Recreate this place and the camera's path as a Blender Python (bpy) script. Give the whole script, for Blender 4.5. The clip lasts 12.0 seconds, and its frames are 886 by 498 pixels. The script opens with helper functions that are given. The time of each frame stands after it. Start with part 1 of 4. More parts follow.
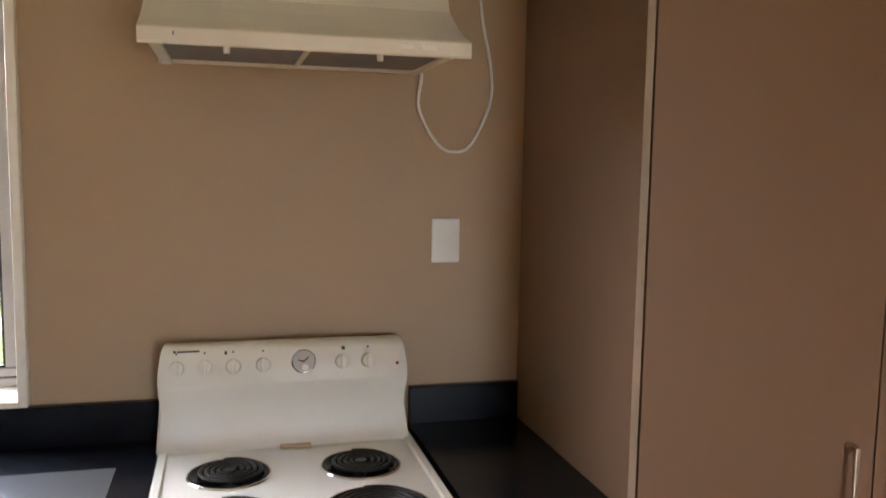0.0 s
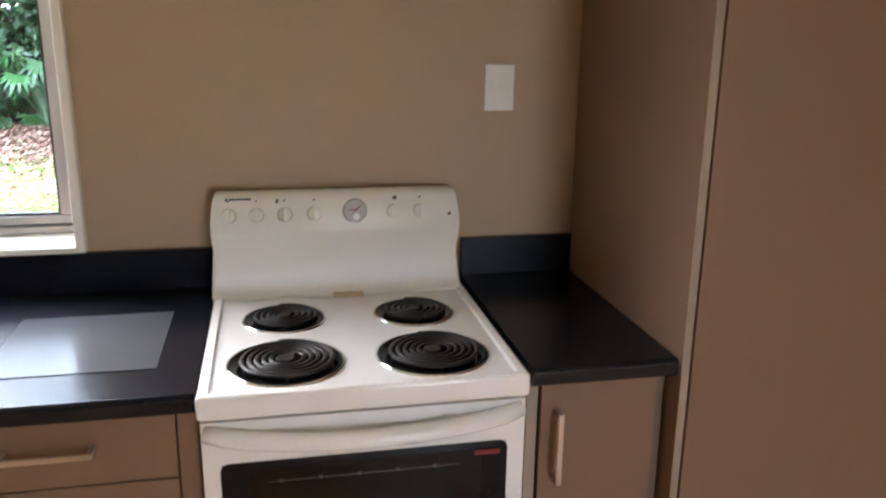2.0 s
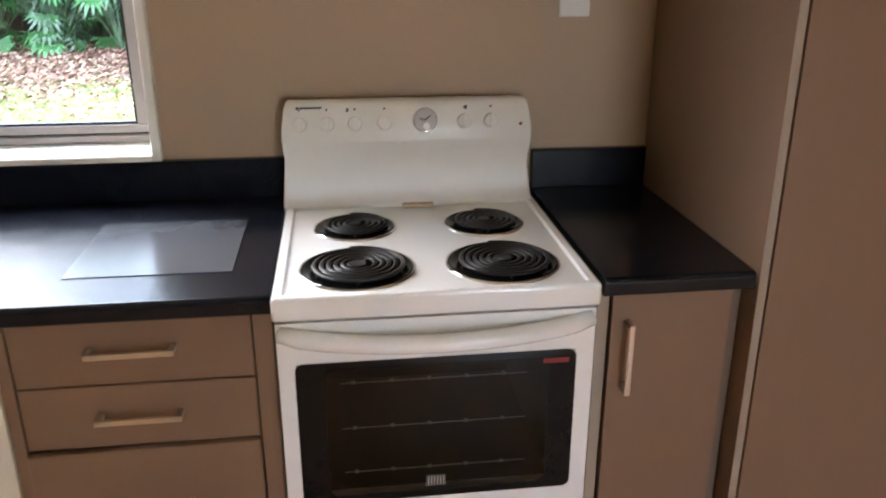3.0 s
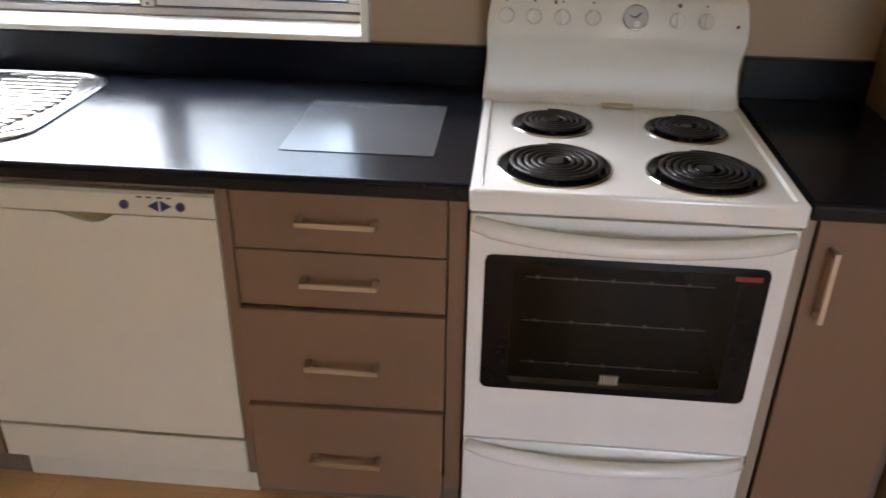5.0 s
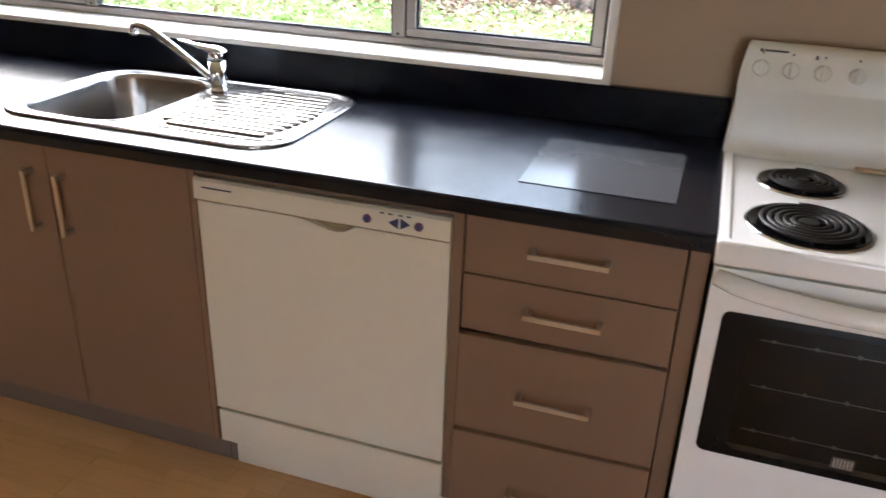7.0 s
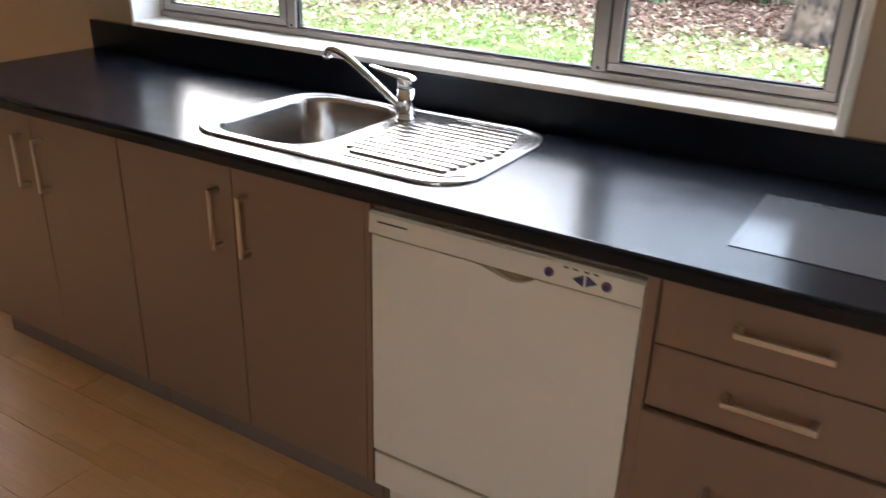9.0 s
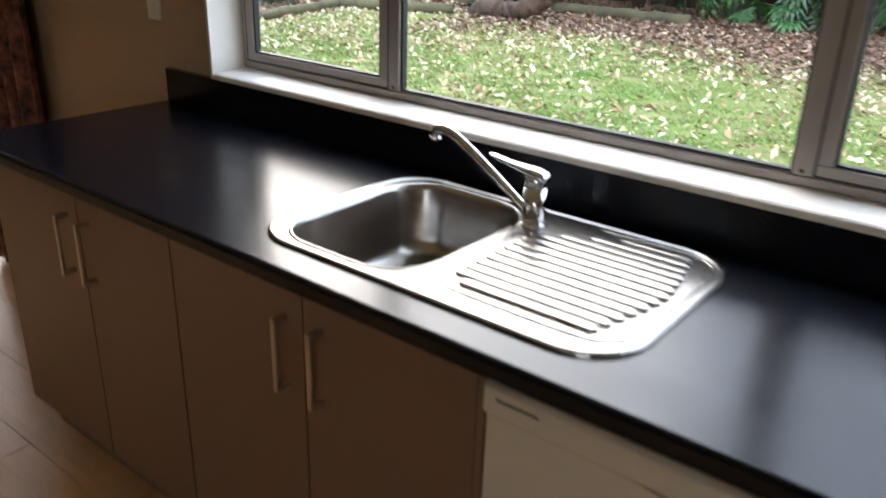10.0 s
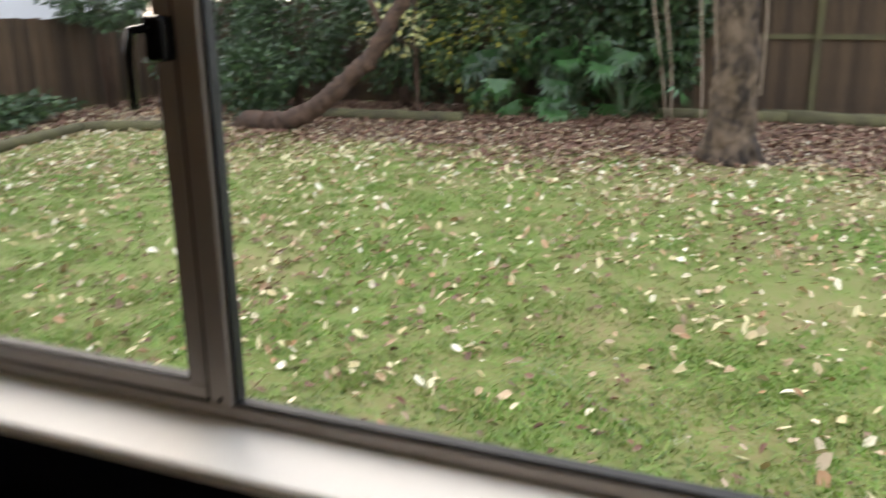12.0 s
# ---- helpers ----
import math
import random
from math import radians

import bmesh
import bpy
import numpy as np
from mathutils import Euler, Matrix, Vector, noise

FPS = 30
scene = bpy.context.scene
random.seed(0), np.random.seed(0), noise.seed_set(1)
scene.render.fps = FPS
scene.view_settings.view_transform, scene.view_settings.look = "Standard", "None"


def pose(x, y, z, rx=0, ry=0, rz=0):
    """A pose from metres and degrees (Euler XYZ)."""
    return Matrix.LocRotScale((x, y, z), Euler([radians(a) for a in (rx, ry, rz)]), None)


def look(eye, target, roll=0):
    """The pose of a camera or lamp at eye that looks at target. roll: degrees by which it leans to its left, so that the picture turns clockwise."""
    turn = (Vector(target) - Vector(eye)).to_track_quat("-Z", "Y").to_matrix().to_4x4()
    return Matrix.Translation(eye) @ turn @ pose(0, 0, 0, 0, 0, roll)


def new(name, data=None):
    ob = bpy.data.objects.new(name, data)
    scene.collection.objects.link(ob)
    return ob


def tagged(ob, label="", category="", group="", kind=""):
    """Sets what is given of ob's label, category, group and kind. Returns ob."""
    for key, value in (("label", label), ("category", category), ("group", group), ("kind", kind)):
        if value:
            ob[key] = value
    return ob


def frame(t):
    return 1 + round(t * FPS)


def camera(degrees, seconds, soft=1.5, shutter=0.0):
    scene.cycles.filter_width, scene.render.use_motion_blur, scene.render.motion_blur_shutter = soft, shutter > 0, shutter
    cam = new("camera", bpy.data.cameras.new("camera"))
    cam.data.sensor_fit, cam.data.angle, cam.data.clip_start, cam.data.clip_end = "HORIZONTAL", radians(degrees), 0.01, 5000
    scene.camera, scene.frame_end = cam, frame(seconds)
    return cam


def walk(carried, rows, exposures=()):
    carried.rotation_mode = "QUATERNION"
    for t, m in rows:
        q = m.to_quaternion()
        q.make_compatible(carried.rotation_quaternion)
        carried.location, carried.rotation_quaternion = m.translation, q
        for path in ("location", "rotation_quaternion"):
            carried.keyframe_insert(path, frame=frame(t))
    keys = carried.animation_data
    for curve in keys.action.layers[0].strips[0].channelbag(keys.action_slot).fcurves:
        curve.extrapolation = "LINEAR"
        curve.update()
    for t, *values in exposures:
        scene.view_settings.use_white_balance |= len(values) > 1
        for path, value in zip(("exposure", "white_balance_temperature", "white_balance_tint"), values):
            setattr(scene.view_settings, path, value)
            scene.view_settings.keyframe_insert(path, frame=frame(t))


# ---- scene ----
cam = camera(57.0, 12.0, soft=1.5, shutter=0.6)
PATH = [
    (0, (0.162, -2.045, 1.579), (0.675, -0.123, 1.371), 1.0),
    (0.5, (0.169, -2.054, 1.560), (0.664, -0.135, 1.288), 1.1),
    (1, (0.166, -2.017, 1.551), (0.655, -0.110, 1.200), 1.2),
    (1.5, (0.158, -2.015, 1.542), (0.641, -0.121, 1.119), 1.1),
    (2, (0.150, -1.998, 1.525), (0.552, -0.111, 0.999), 0.8),
    (2.5, (0.150, -1.996, 1.509), (0.463, -0.120, 0.888), 0.4),
    (3, (0.140, -1.993, 1.487), (0.377, -0.134, 0.787), -0.0),
    (5, (0.072, -2.007, 1.497), (-0.077, -0.247, 0.558), 1.0),
    (5.5, (0.035, -2.030, 1.484), (-0.203, -0.271, 0.562), 1.6),
    (6, (0.013, -2.042, 1.465), (-0.339, -0.283, 0.579), 1.5),
    (6.5, (-0.021, -2.020, 1.466), (-0.480, -0.279, 0.594), 1.6),
    (7, (-0.055, -2.037, 1.475), (-0.606, -0.313, 0.625), 2.2),
    (9, (-0.139, -1.892, 1.462), (-1.081, -0.326, 0.650), 1.7),
    (9.5, (-0.309, -1.689, 1.485), (-1.357, -0.191, 0.675), 1.8),
    (10, (-0.508, -1.468, 1.490), (-1.644, -0.018, 0.711), 1.8),
    (10.5, (-0.765, -1.260, 1.484), (-1.960, 0.164, 0.744), 0.4),
    (11, (-1.035, -1.087, 1.504), (-2.171, 0.407, 0.814), -0.4),
    (11.5, (-1.134, -0.926, 1.547), (-2.085, 0.717, 0.916), -0.2),
    (12, (-1.233, -0.750, 1.573), (-1.949, 1.029, 1.005), -0.5),
]
walk(cam, [(t, look(eye, target, roll)) for t, eye, target, roll in PATH],
     exposures=[(0.0, 3.78, 6400, 13), (2.0, 3.75, 6300, 13), (3.2, 3.72, 6250, 13), (5.0, 3.5, 6300, 13), (7.2, 3.42, 6350, 14), (8.8, 3.15, 6400, 14), (9.5, 2.85, 6550, 14), (10.0, 2.27, 6800, 13), (10.5, 1.93, 7000, 14), (11.0, 1.77, 7150, 14), (11.5, 1.75, 7450, 15), (12.0, 1.43, 7750, 16)])

# ---- daylight: an overcast sky with a broad weak sun, and an added fill lamp behind the walker ----
world = bpy.data.worlds.new("overcast_sky")
scene.world = world
world.use_nodes = True
wn, wl = world.node_tree.nodes, world.node_tree.links
sky = wn.new("ShaderNodeTexSky")
sky.sky_type, sky.sun_disc = 'NISHITA', False
sky.sun_elevation, sky.sun_rotation, sky.dust_density = radians(30), radians(308), 1.5
haze = wn.new("ShaderNodeMixRGB")
haze.inputs[0].default_value, haze.inputs[2].default_value = 0.6, (7.9, 9.3, 11.6, 1)
wl.new(sky.outputs[0], haze.inputs[1])
wl.new(haze.outputs[0], wn["Background"].inputs[0])
wn["Background"].inputs[1].default_value = 0.15
sun = new("sun", bpy.data.lights.new("sun", 'SUN'))
sun.data.energy, sun.data.angle, sun.data.color = 0.6, radians(58), (1, 0.96, 0.9)
sun.matrix_basis = look((0, 0, 0), (0.7, -0.55, -0.5))
# fill lamp with no known source, added to light the cupboard fronts
south_light = new("south_fill_lamp", bpy.data.lights.new("south_fill_lamp", 'AREA'))
south_light.data.shape, south_light.data.size, south_light.data.size_y = 'RECTANGLE', 0.95, 1.9
south_light.data.energy, south_light.data.color = 1.6, (1, 0.95, 0.88)
south_light.matrix_basis = look((1.5, -5.96, 1.05), (1.0, 0, 0.7))



# ---- materials ----
def mat(name, base, rough=0.5, metal=0.0, var=0.12, scale=3.0, fine=60.0, bump=0.0, tint=None, stretch=(1, 1, 1), rough_var=0.1, by_object=0.0, by_island=None, by_mix=0.8, contrast=1.0, spec=0.5):
    """A surface with broad and fine variation of its colour, uneven gloss and a fine relief."""
    m = bpy.data.materials.new(name)
    m.use_nodes = True
    n, l = m.node_tree.nodes, m.node_tree.links
    b = n["Principled BSDF"]
    b.inputs["Metallic"].default_value = metal
    b.inputs["Specular IOR Level"].default_value = spec
    co = n.new("ShaderNodeTexCoord")
    mp = n.new("ShaderNodeMapping")
    mp.inputs["Scale"].default_value = stretch
    l.new(co.outputs["Object"], mp.inputs[0])
    big, small = n.new("ShaderNodeTexNoise"), n.new("ShaderNodeTexNoise")
    big.inputs["Scale"].default_value, small.inputs["Scale"].default_value = scale, fine
    big.inputs["Detail"].default_value, small.inputs["Detail"].default_value = 4, 5
    for t in (big, small):
        l.new(mp.outputs[0], t.inputs["Vector"])
    dark = tuple(c * (1 - var) for c in base)
    light = tuple(min(1, c * (1 + var)) for c in (tint or base))
    ramp = n.new("ShaderNodeMixRGB")
    ramp.inputs[1].default_value, ramp.inputs[2].default_value = (*dark, 1), (*light, 1)
    both = n.new("ShaderNodeMath")
    both.operation = 'MULTIPLY_ADD'
    both.inputs[1].default_value = 0.45
    l.new(small.outputs[0], both.inputs[0])
    half = n.new("ShaderNodeMath")
    half.operation = 'MULTIPLY'
    half.inputs[1].default_value = 0.55
    l.new(big.outputs[0], half.inputs[0])
    l.new(half.outputs[0], both.inputs[2])
    steep = n.new("ShaderNodeMath")
    steep.operation, steep.use_clamp = 'MULTIPLY_ADD', True
    steep.inputs[1].default_value, steep.inputs[2].default_value = contrast, 0.5 - 0.5 * contrast
    l.new(both.outputs[0], steep.inputs[0])
    l.new(steep.outputs[0], ramp.inputs[0])
    colour = ramp.outputs[0]
    if by_island:
        geo, cr = n.new("ShaderNodeNewGeometry"), n.new("ShaderNodeValToRGB")
        cr.color_ramp.elements[0].color, cr.color_ramp.elements[1].color = (*by_island[0], 1), (*by_island[-1], 1)
        for k, c in enumerate(by_island[1:-1]):
            cr.color_ramp.elements.new((k + 1) / (len(by_island) - 1)).color = (*c, 1)
        l.new(geo.outputs["Random Per Island"], cr.inputs[0])
        mx = n.new("ShaderNodeMixRGB")
        mx.inputs[0].default_value = by_mix
        l.new(colour, mx.inputs[1]), l.new(cr.outputs[0], mx.inputs[2])
        colour = mx.outputs[0]
    if by_object:
        info, hs, mul = n.new("ShaderNodeObjectInfo"), n.new("ShaderNodeHueSaturation"), n.new("ShaderNodeMath")
        mul.operation = 'MULTIPLY_ADD'
        mul.inputs[1].default_value, mul.inputs[2].default_value = by_object, 1 - by_object / 2
        l.new(info.outputs["Random"], mul.inputs[0]), l.new(mul.outputs[0], hs.inputs["Value"]), l.new(colour, hs.inputs["Color"])
        colour = hs.outputs[0]
    l.new(colour, b.inputs["Base Color"])
    rm = n.new("ShaderNodeMath")
    rm.operation = 'MULTIPLY_ADD'
    rm.inputs[1].default_value, rm.inputs[2].default_value = rough_var, max(0.02, rough - rough_var / 2)
    l.new(big.outputs[0], rm.inputs[0]), l.new(rm.outputs[0], b.inputs["Roughness"])
    if bump:
        bp = n.new("ShaderNodeBump")
        bp.inputs["Strength"].default_value, bp.inputs["Distance"].default_value = 0.4, bump
        l.new(small.outputs[0], bp.inputs["Height"]), l.new(bp.outputs[0], b.inputs["Normal"])
    return m


def glass(name, tint, gloss=0.04, rough=0.01):
    """A thin pane: clear or tinted, with a mirror's gloss that grows towards grazing views."""
    m = bpy.data.materials.new(name)
    m.use_nodes = True
    n, l = m.node_tree.nodes, m.node_tree.links
    tr, gl, mx, lw = n.new("ShaderNodeBsdfTransparent"), n.new("ShaderNodeBsdfGlossy"), n.new("ShaderNodeMixShader"), n.new("ShaderNodeLayerWeight")
    power, scale = n.new("ShaderNodeMath"), n.new("ShaderNodeMath")
    power.operation, scale.operation = 'POWER', 'MULTIPLY_ADD'
    power.inputs[1].default_value = 5
    scale.inputs[1].default_value, scale.inputs[2].default_value = 0.9, gloss
    tr.inputs[0].default_value = (*tint, 1)
    gl.inputs["Roughness"].default_value = rough
    l.new(lw.outputs["Facing"], power.inputs[0]), l.new(power.outputs[0], scale.inputs[0]), l.new(scale.outputs[0], mx.inputs[0])
    l.new(tr.outputs[0], mx.inputs[1]), l.new(gl.outputs[0], mx.inputs[2])
    l.new(mx.outputs[0], n["Material Output"].inputs[0])
    return m


M_WALL = mat("tan_wall_paint", (0.43, 0.303, 0.195), 0.55, var=0.1, scale=1.6, fine=140, bump=0.0006, rough_var=0.2)
M_CEIL = mat("white_ceiling_paint", (0.78, 0.76, 0.72), 0.8, var=0.03, fine=90, bump=0.0004)
M_TRIM = mat("white_gloss_trim", (0.86, 0.82, 0.75), 0.5, var=0.05, scale=5, fine=40)
M_CAB = mat("taupe_laminate", (0.215, 0.126, 0.075), 0.42, var=0.06, scale=2.5, fine=55, stretch=(1, 1, 0.15), bump=0.0002)
M_CABIN = mat("raw_board_inside", (0.3, 0.23, 0.17), 0.7, var=0.1)
M_EDGE = mat("taupe_edge_strip", (0.34, 0.27, 0.21), 0.45, var=0.08)
M_KICK = mat("dark_kickboard", (0.16, 0.115, 0.085), 0.5, var=0.12)
M_TOP = mat("black_worktop_laminate", (0.006, 0.007, 0.011), 0.2, var=0.2, scale=4.5, fine=320, bump=0.0002, rough_var=0.16, stretch=(1, 1.8, 1), spec=0.29)
tn, tl = M_TOP.node_tree.nodes, M_TOP.node_tree.links      # wiped smears that dull the gloss
smear, smear_co, smear_map, dull = tn.new("ShaderNodeTexNoise"), tn.new("ShaderNodeTexCoord"), tn.new("ShaderNodeMapping"), tn.new("ShaderNodeMapRange")
smear_map.inputs["Scale"].default_value, smear_map.inputs["Rotation"].default_value = (1.0, 2.6, 1.0), (0, 0, 0.35)
for socket, value in (("Scale", 5.0), ("Detail", 7.0), ("Roughness", 0.62), ("Distortion", 0.8)):
    smear.inputs[socket].default_value = value
for socket, value in (("From Min", 0.34), ("From Max", 0.66), ("To Min", 0.2), ("To Max", 0.27)):
    dull.inputs[socket].default_value = value
tl.new(smear_co.outputs["Object"], smear_map.inputs[0]), tl.new(smear_map.outputs[0], smear.inputs["Vector"])
tl.new(smear.outputs[0], dull.inputs["Value"]), tl.new(dull.outputs[0], tn["Principled BSDF"].inputs["Roughness"])
M_ENAMEL = mat("white_enamel", (0.86, 0.86, 0.85), 0.16, var=0.02, scale=4, fine=30, rough_var=0.08)
M_CREAM = mat("cream_white_panel", (0.8, 0.77, 0.7), 0.3, var=0.03, scale=3, fine=40)
M_DISH = mat("aged_white_paint", (0.7, 0.64, 0.52), 0.32, var=0.05, scale=2.2, fine=40)
M_HOOD = mat("ivory_hood_paint", (0.74, 0.69, 0.6), 0.38, var=0.05, scale=4, fine=60)
M_BLACK = mat("black_enamel", (0.006, 0.006, 0.007), 0.14, var=0.2, scale=20, fine=120, spec=0.2)
M_COIL = mat("sooty_coil_metal", (0.028, 0.026, 0.026), 0.45, metal=0.5, var=0.5, scale=30, fine=220, bump=0.0003)
M_CAVITY = mat("oven_enamel", (0.012, 0.01, 0.009), 0.4, var=0.25, scale=8)
M_RACK = mat("oven_rack_chrome", (0.66, 0.62, 0.56), 0.4, metal=0.3, var=0.1)
M_STEEL = mat("brushed_stainless", (0.41, 0.39, 0.365), 0.24, metal=1, var=0.1, scale=5, fine=220, stretch=(0.06, 1, 1), bump=0.0001, rough_var=0.14)
M_CHROME = mat("polished_chrome", (0.8, 0.8, 0.81), 0.07, metal=1, var=0.05, rough_var=0.05)
M_NICKEL = mat("satin_nickel", (0.6, 0.53, 0.46), 0.35, metal=1, var=0.1, fine=160)
M_ALU = mat("bronze_grey_aluminium", (0.37, 0.33, 0.3), 0.45, metal=0.35, var=0.1, scale=6, fine=90)
M_RUBBER = mat("black_rubber_seal", (0.015, 0.015, 0.015), 0.6, var=0.2)
M_PLASTIC = mat("white_plastic", (0.74, 0.72, 0.68), 0.4, var=0.04)
M_SKY_GLASS = glass("window_glass", (0.98, 0.99, 0.98), 0.02)
M_OVEN_GLASS = glass("smoked_oven_glass", (0.36, 0.33, 0.3), 0.03, 0.03)
M_SHEET = mat("clear_plastic_sheet", (0.075, 0.08, 0.088), 0.16, var=0.12, scale=9, fine=150, rough_var=0.1)
M_GREY = mat("grey_mesh_filter", (0.2, 0.19, 0.2), 0.5, metal=0.4, var=0.3, fine=300)
M_INK = mat("dark_print", (0.05, 0.05, 0.06), 0.5, var=0.2)
M_RED = mat("red_print", (0.2, 0.012, 0.012), 0.5, var=0.2)
M_BLUE = mat("navy_button", (0.03, 0.035, 0.13), 0.4, var=0.2)
M_PURPLE = mat("purple_button", (0.17, 0.06, 0.14), 0.4, var=0.2)
M_DIAL = mat("dial_face", (0.42, 0.385, 0.36), 0.3, var=0.25, scale=60, fine=200)
M_FLOOR = mat("honey_wood_laminate", (0.79, 0.46, 0.22), 0.36, var=0.14, scale=2.2, fine=26, stretch=(0.35, 3.5, 1), bump=0.0002, by_object=0.12, tint=(0.83, 0.53, 0.28))
fn, fl = M_FLOOR.node_tree.nodes, M_FLOOR.node_tree.links      # printed strips on each plank
strips, strip_co, shift, where, blend = fn.new("ShaderNodeTexBrick"), fn.new("ShaderNodeTexCoord"), fn.new("ShaderNodeObjectInfo"), fn.new("ShaderNodeVectorMath"), fn.new("ShaderNodeMixRGB")
where.operation = 'MULTIPLY_ADD'
where.inputs[1].default_value = (1, 1, 1)
blend.blend_type = 'MULTIPLY'
blend.inputs[0].default_value = 0.6
for socket, value in (("Scale", 1.0), ("Mortar Size", 0.0006), ("Brick Width", 0.33), ("Row Height", 0.0632), ("Bias", 0.0), ("Color1", (1, 1, 1, 1)), ("Color2", (0.84, 0.78, 0.71, 1)), ("Mortar", (0.62, 0.54, 0.46, 1))):
    strips.inputs[socket].default_value = value
fl.new(strip_co.outputs["Object"], where.inputs[0])
snap = fn.new("ShaderNodeCombineXYZ")
fl.new(shift.outputs["Random"], snap.inputs[0])
fl.new(snap.outputs[0], where.inputs[2])
fl.new(where.outputs[0], strips.inputs["Vector"])
old = M_FLOOR.node_tree.nodes["Principled BSDF"].inputs["Base Color"].links[0].from_socket
fl.new(old, blend.inputs[1])
fl.new(strips.outputs["Color"], blend.inputs[2])
fl.new(blend.outputs[0], fn["Principled BSDF"].inputs["Base Color"])
M_SUB = mat("dark_underlay", (0.1, 0.06, 0.03), 0.8)


# ---- building helpers ----
def part(name, bm, material, parent=None, label="", smooth=False):
    me = bpy.data.meshes.new(name)
    bmesh.ops.recalc_face_normals(bm, faces=bm.faces[:])
    bm.to_mesh(me)
    bm.free()
    me.materials.append(material)
    if smooth:
        me.polygons.foreach_set("use_smooth", [True] * len(me.polygons))
    return hang(new(name, me), parent, label)


def hang(ob, parent, label=""):
    if parent is not None:
        ob.parent = parent
        if parent.type == 'EMPTY':
            ob.matrix_parent_inverse = Matrix.Translation(-parent.matrix_basis.translation)
    if label:
        ob["label"] = label
    return ob


def thing(name, place, label, category, group="", kind=""):
    e = new(name)
    e.empty_display_size = 0.1
    e.matrix_basis = Matrix.Translation(place)
    return tagged(e, label, category, group, kind)


def box(x0, x1, y0, y1, z0, z1, bevel=0.0, seg=2, bm=None):
    bm = bm or bmesh.new()
    made = bmesh.ops.create_cube(bm, size=1)["verts"]
    for v in made:
        v.co = Vector(((x0 + x1) / 2 + v.co.x * (x1 - x0), (y0 + y1) / 2 + v.co.y * (y1 - y0), (z0 + z1) / 2 + v.co.z * (z1 - z0)))
    if bevel:
        edges = list({e for v in made for e in v.link_edges})
        bmesh.ops.bevel(bm, geom=edges, offset=bevel, segments=seg, profile=0.5, affect='EDGES')
    return bm


def cyl(a, b, r0, r1=None, n=20, bm=None, bevel=0.0):
    bm = bm or bmesh.new()
    a, b = Vector(a), Vector(b)
    m = Matrix.Translation((a + b) / 2) @ (b - a).to_track_quat('Z', 'Y').to_matrix().to_4x4()
    made = bmesh.ops.create_cone(bm, cap_ends=True, segments=n, radius1=r0, radius2=r0 if r1 is None else r1, depth=(b - a).length, matrix=m)["verts"]
    if bevel:
        rims = [e for e in {e for v in made for e in v.link_edges} if any(len(f.verts) > 4 for f in e.link_faces)]
        bmesh.ops.bevel(bm, geom=rims, offset=bevel, segments=2, profile=0.5, affect='EDGES')
    return bm


def tube(pts, r, n=8, flat=1.0, bm=None, taper=None):
    """A round bar swept along points; flat squeezes it across; taper gives a radius for each point."""
    bm = bm or bmesh.new()
    pts = [Vector(p) for p in pts]
    side, rings = None, []
    for i, p in enumerate(pts):
        d = (pts[min(i + 1, len(pts) - 1)] - pts[max(i - 1, 0)]).normalized()
        if side is None:
            side = d.orthogonal().normalized() if abs(d.z) > 0.9 else d.cross(Vector((0, 0, 1))).normalized()
        side = (side - d * side.dot(d)).normalized()
        up = side.cross(d)
        rr = taper[i] if taper else r
        rings.append([bm.verts.new(p + side * rr * math.cos(2 * math.pi * k / n) + up * rr * flat * math.sin(2 * math.pi * k / n)) for k in range(n)])
    for a, b in zip(rings, rings[1:]):
        for k in range(n):
            bm.faces.new((a[k], a[(k + 1) % n], b[(k + 1) % n], b[k]))
    bm.faces.new(rings[0][::-1]), bm.faces.new(rings[-1])
    return bm


def prism(profile, x0, x1, bm=None):
    """A profile of (y, z) drawn out along x."""
    bm = bm or bmesh.new()
    a = [bm.verts.new((x0, y, z)) for y, z in profile]
    b = [bm.verts.new((x1, y, z)) for y, z in profile]
    for i in range(len(a)):
        j = (i + 1) % len(a)
        bm.faces.new((a[i], a[j], b[j], b[i]))
    bm.faces.new(a[::-1]), bm.faces.new(b)
    return bm


def round_rect(x0, x1, y0, y1, r, z, n=8):
    out = []
    for cx, cy, a0 in ((x1 - r, y1 - r, 0), (x0 + r, y1 - r, 90), (x0 + r, y0 + r, 180), (x1 - r, y0 + r, 270)):
        for k in range(n + 1):
            a = radians(a0 + 90 * k / n)
            out.append((cx + r * math.cos(a), cy + r * math.sin(a), z))
    return out


def lofted(loops, bm=None, close=True):
    """Skin between loops of equally many points, the last one filled."""
    bm = bm or bmesh.new()
    rings = [[bm.verts.new(p) for p in loop] for loop in loops]
    for a, b in zip(rings, rings[1:]):
        for k in range(len(a)):
            j = (k + 1) % len(a)
            bm.faces.new((a[k], a[j], b[j], b[k]))
    if close:
        bm.faces.new(rings[-1])
    return bm


def mesh_of(name, verts, faces, material, smooth=False):
    me = bpy.data.meshes.new(name)
    me.from_pydata(verts, [], faces)
    me.materials.append(material)
    if smooth:
        me.polygons.foreach_set("use_smooth", [True] * len(me.polygons))
    return new(name, me)


def arc(x0, x1, y_end, y_mid, z_end, z_mid, n=16):
    out = []
    for k in range(n + 1):
        u = k / n
        s = math.sin(math.pi * u) ** 0.6
        out.append((x0 + (x1 - x0) * u, y_end + (y_mid - y_end) * s, z_end + (z_mid - z_end) * s))
    return out


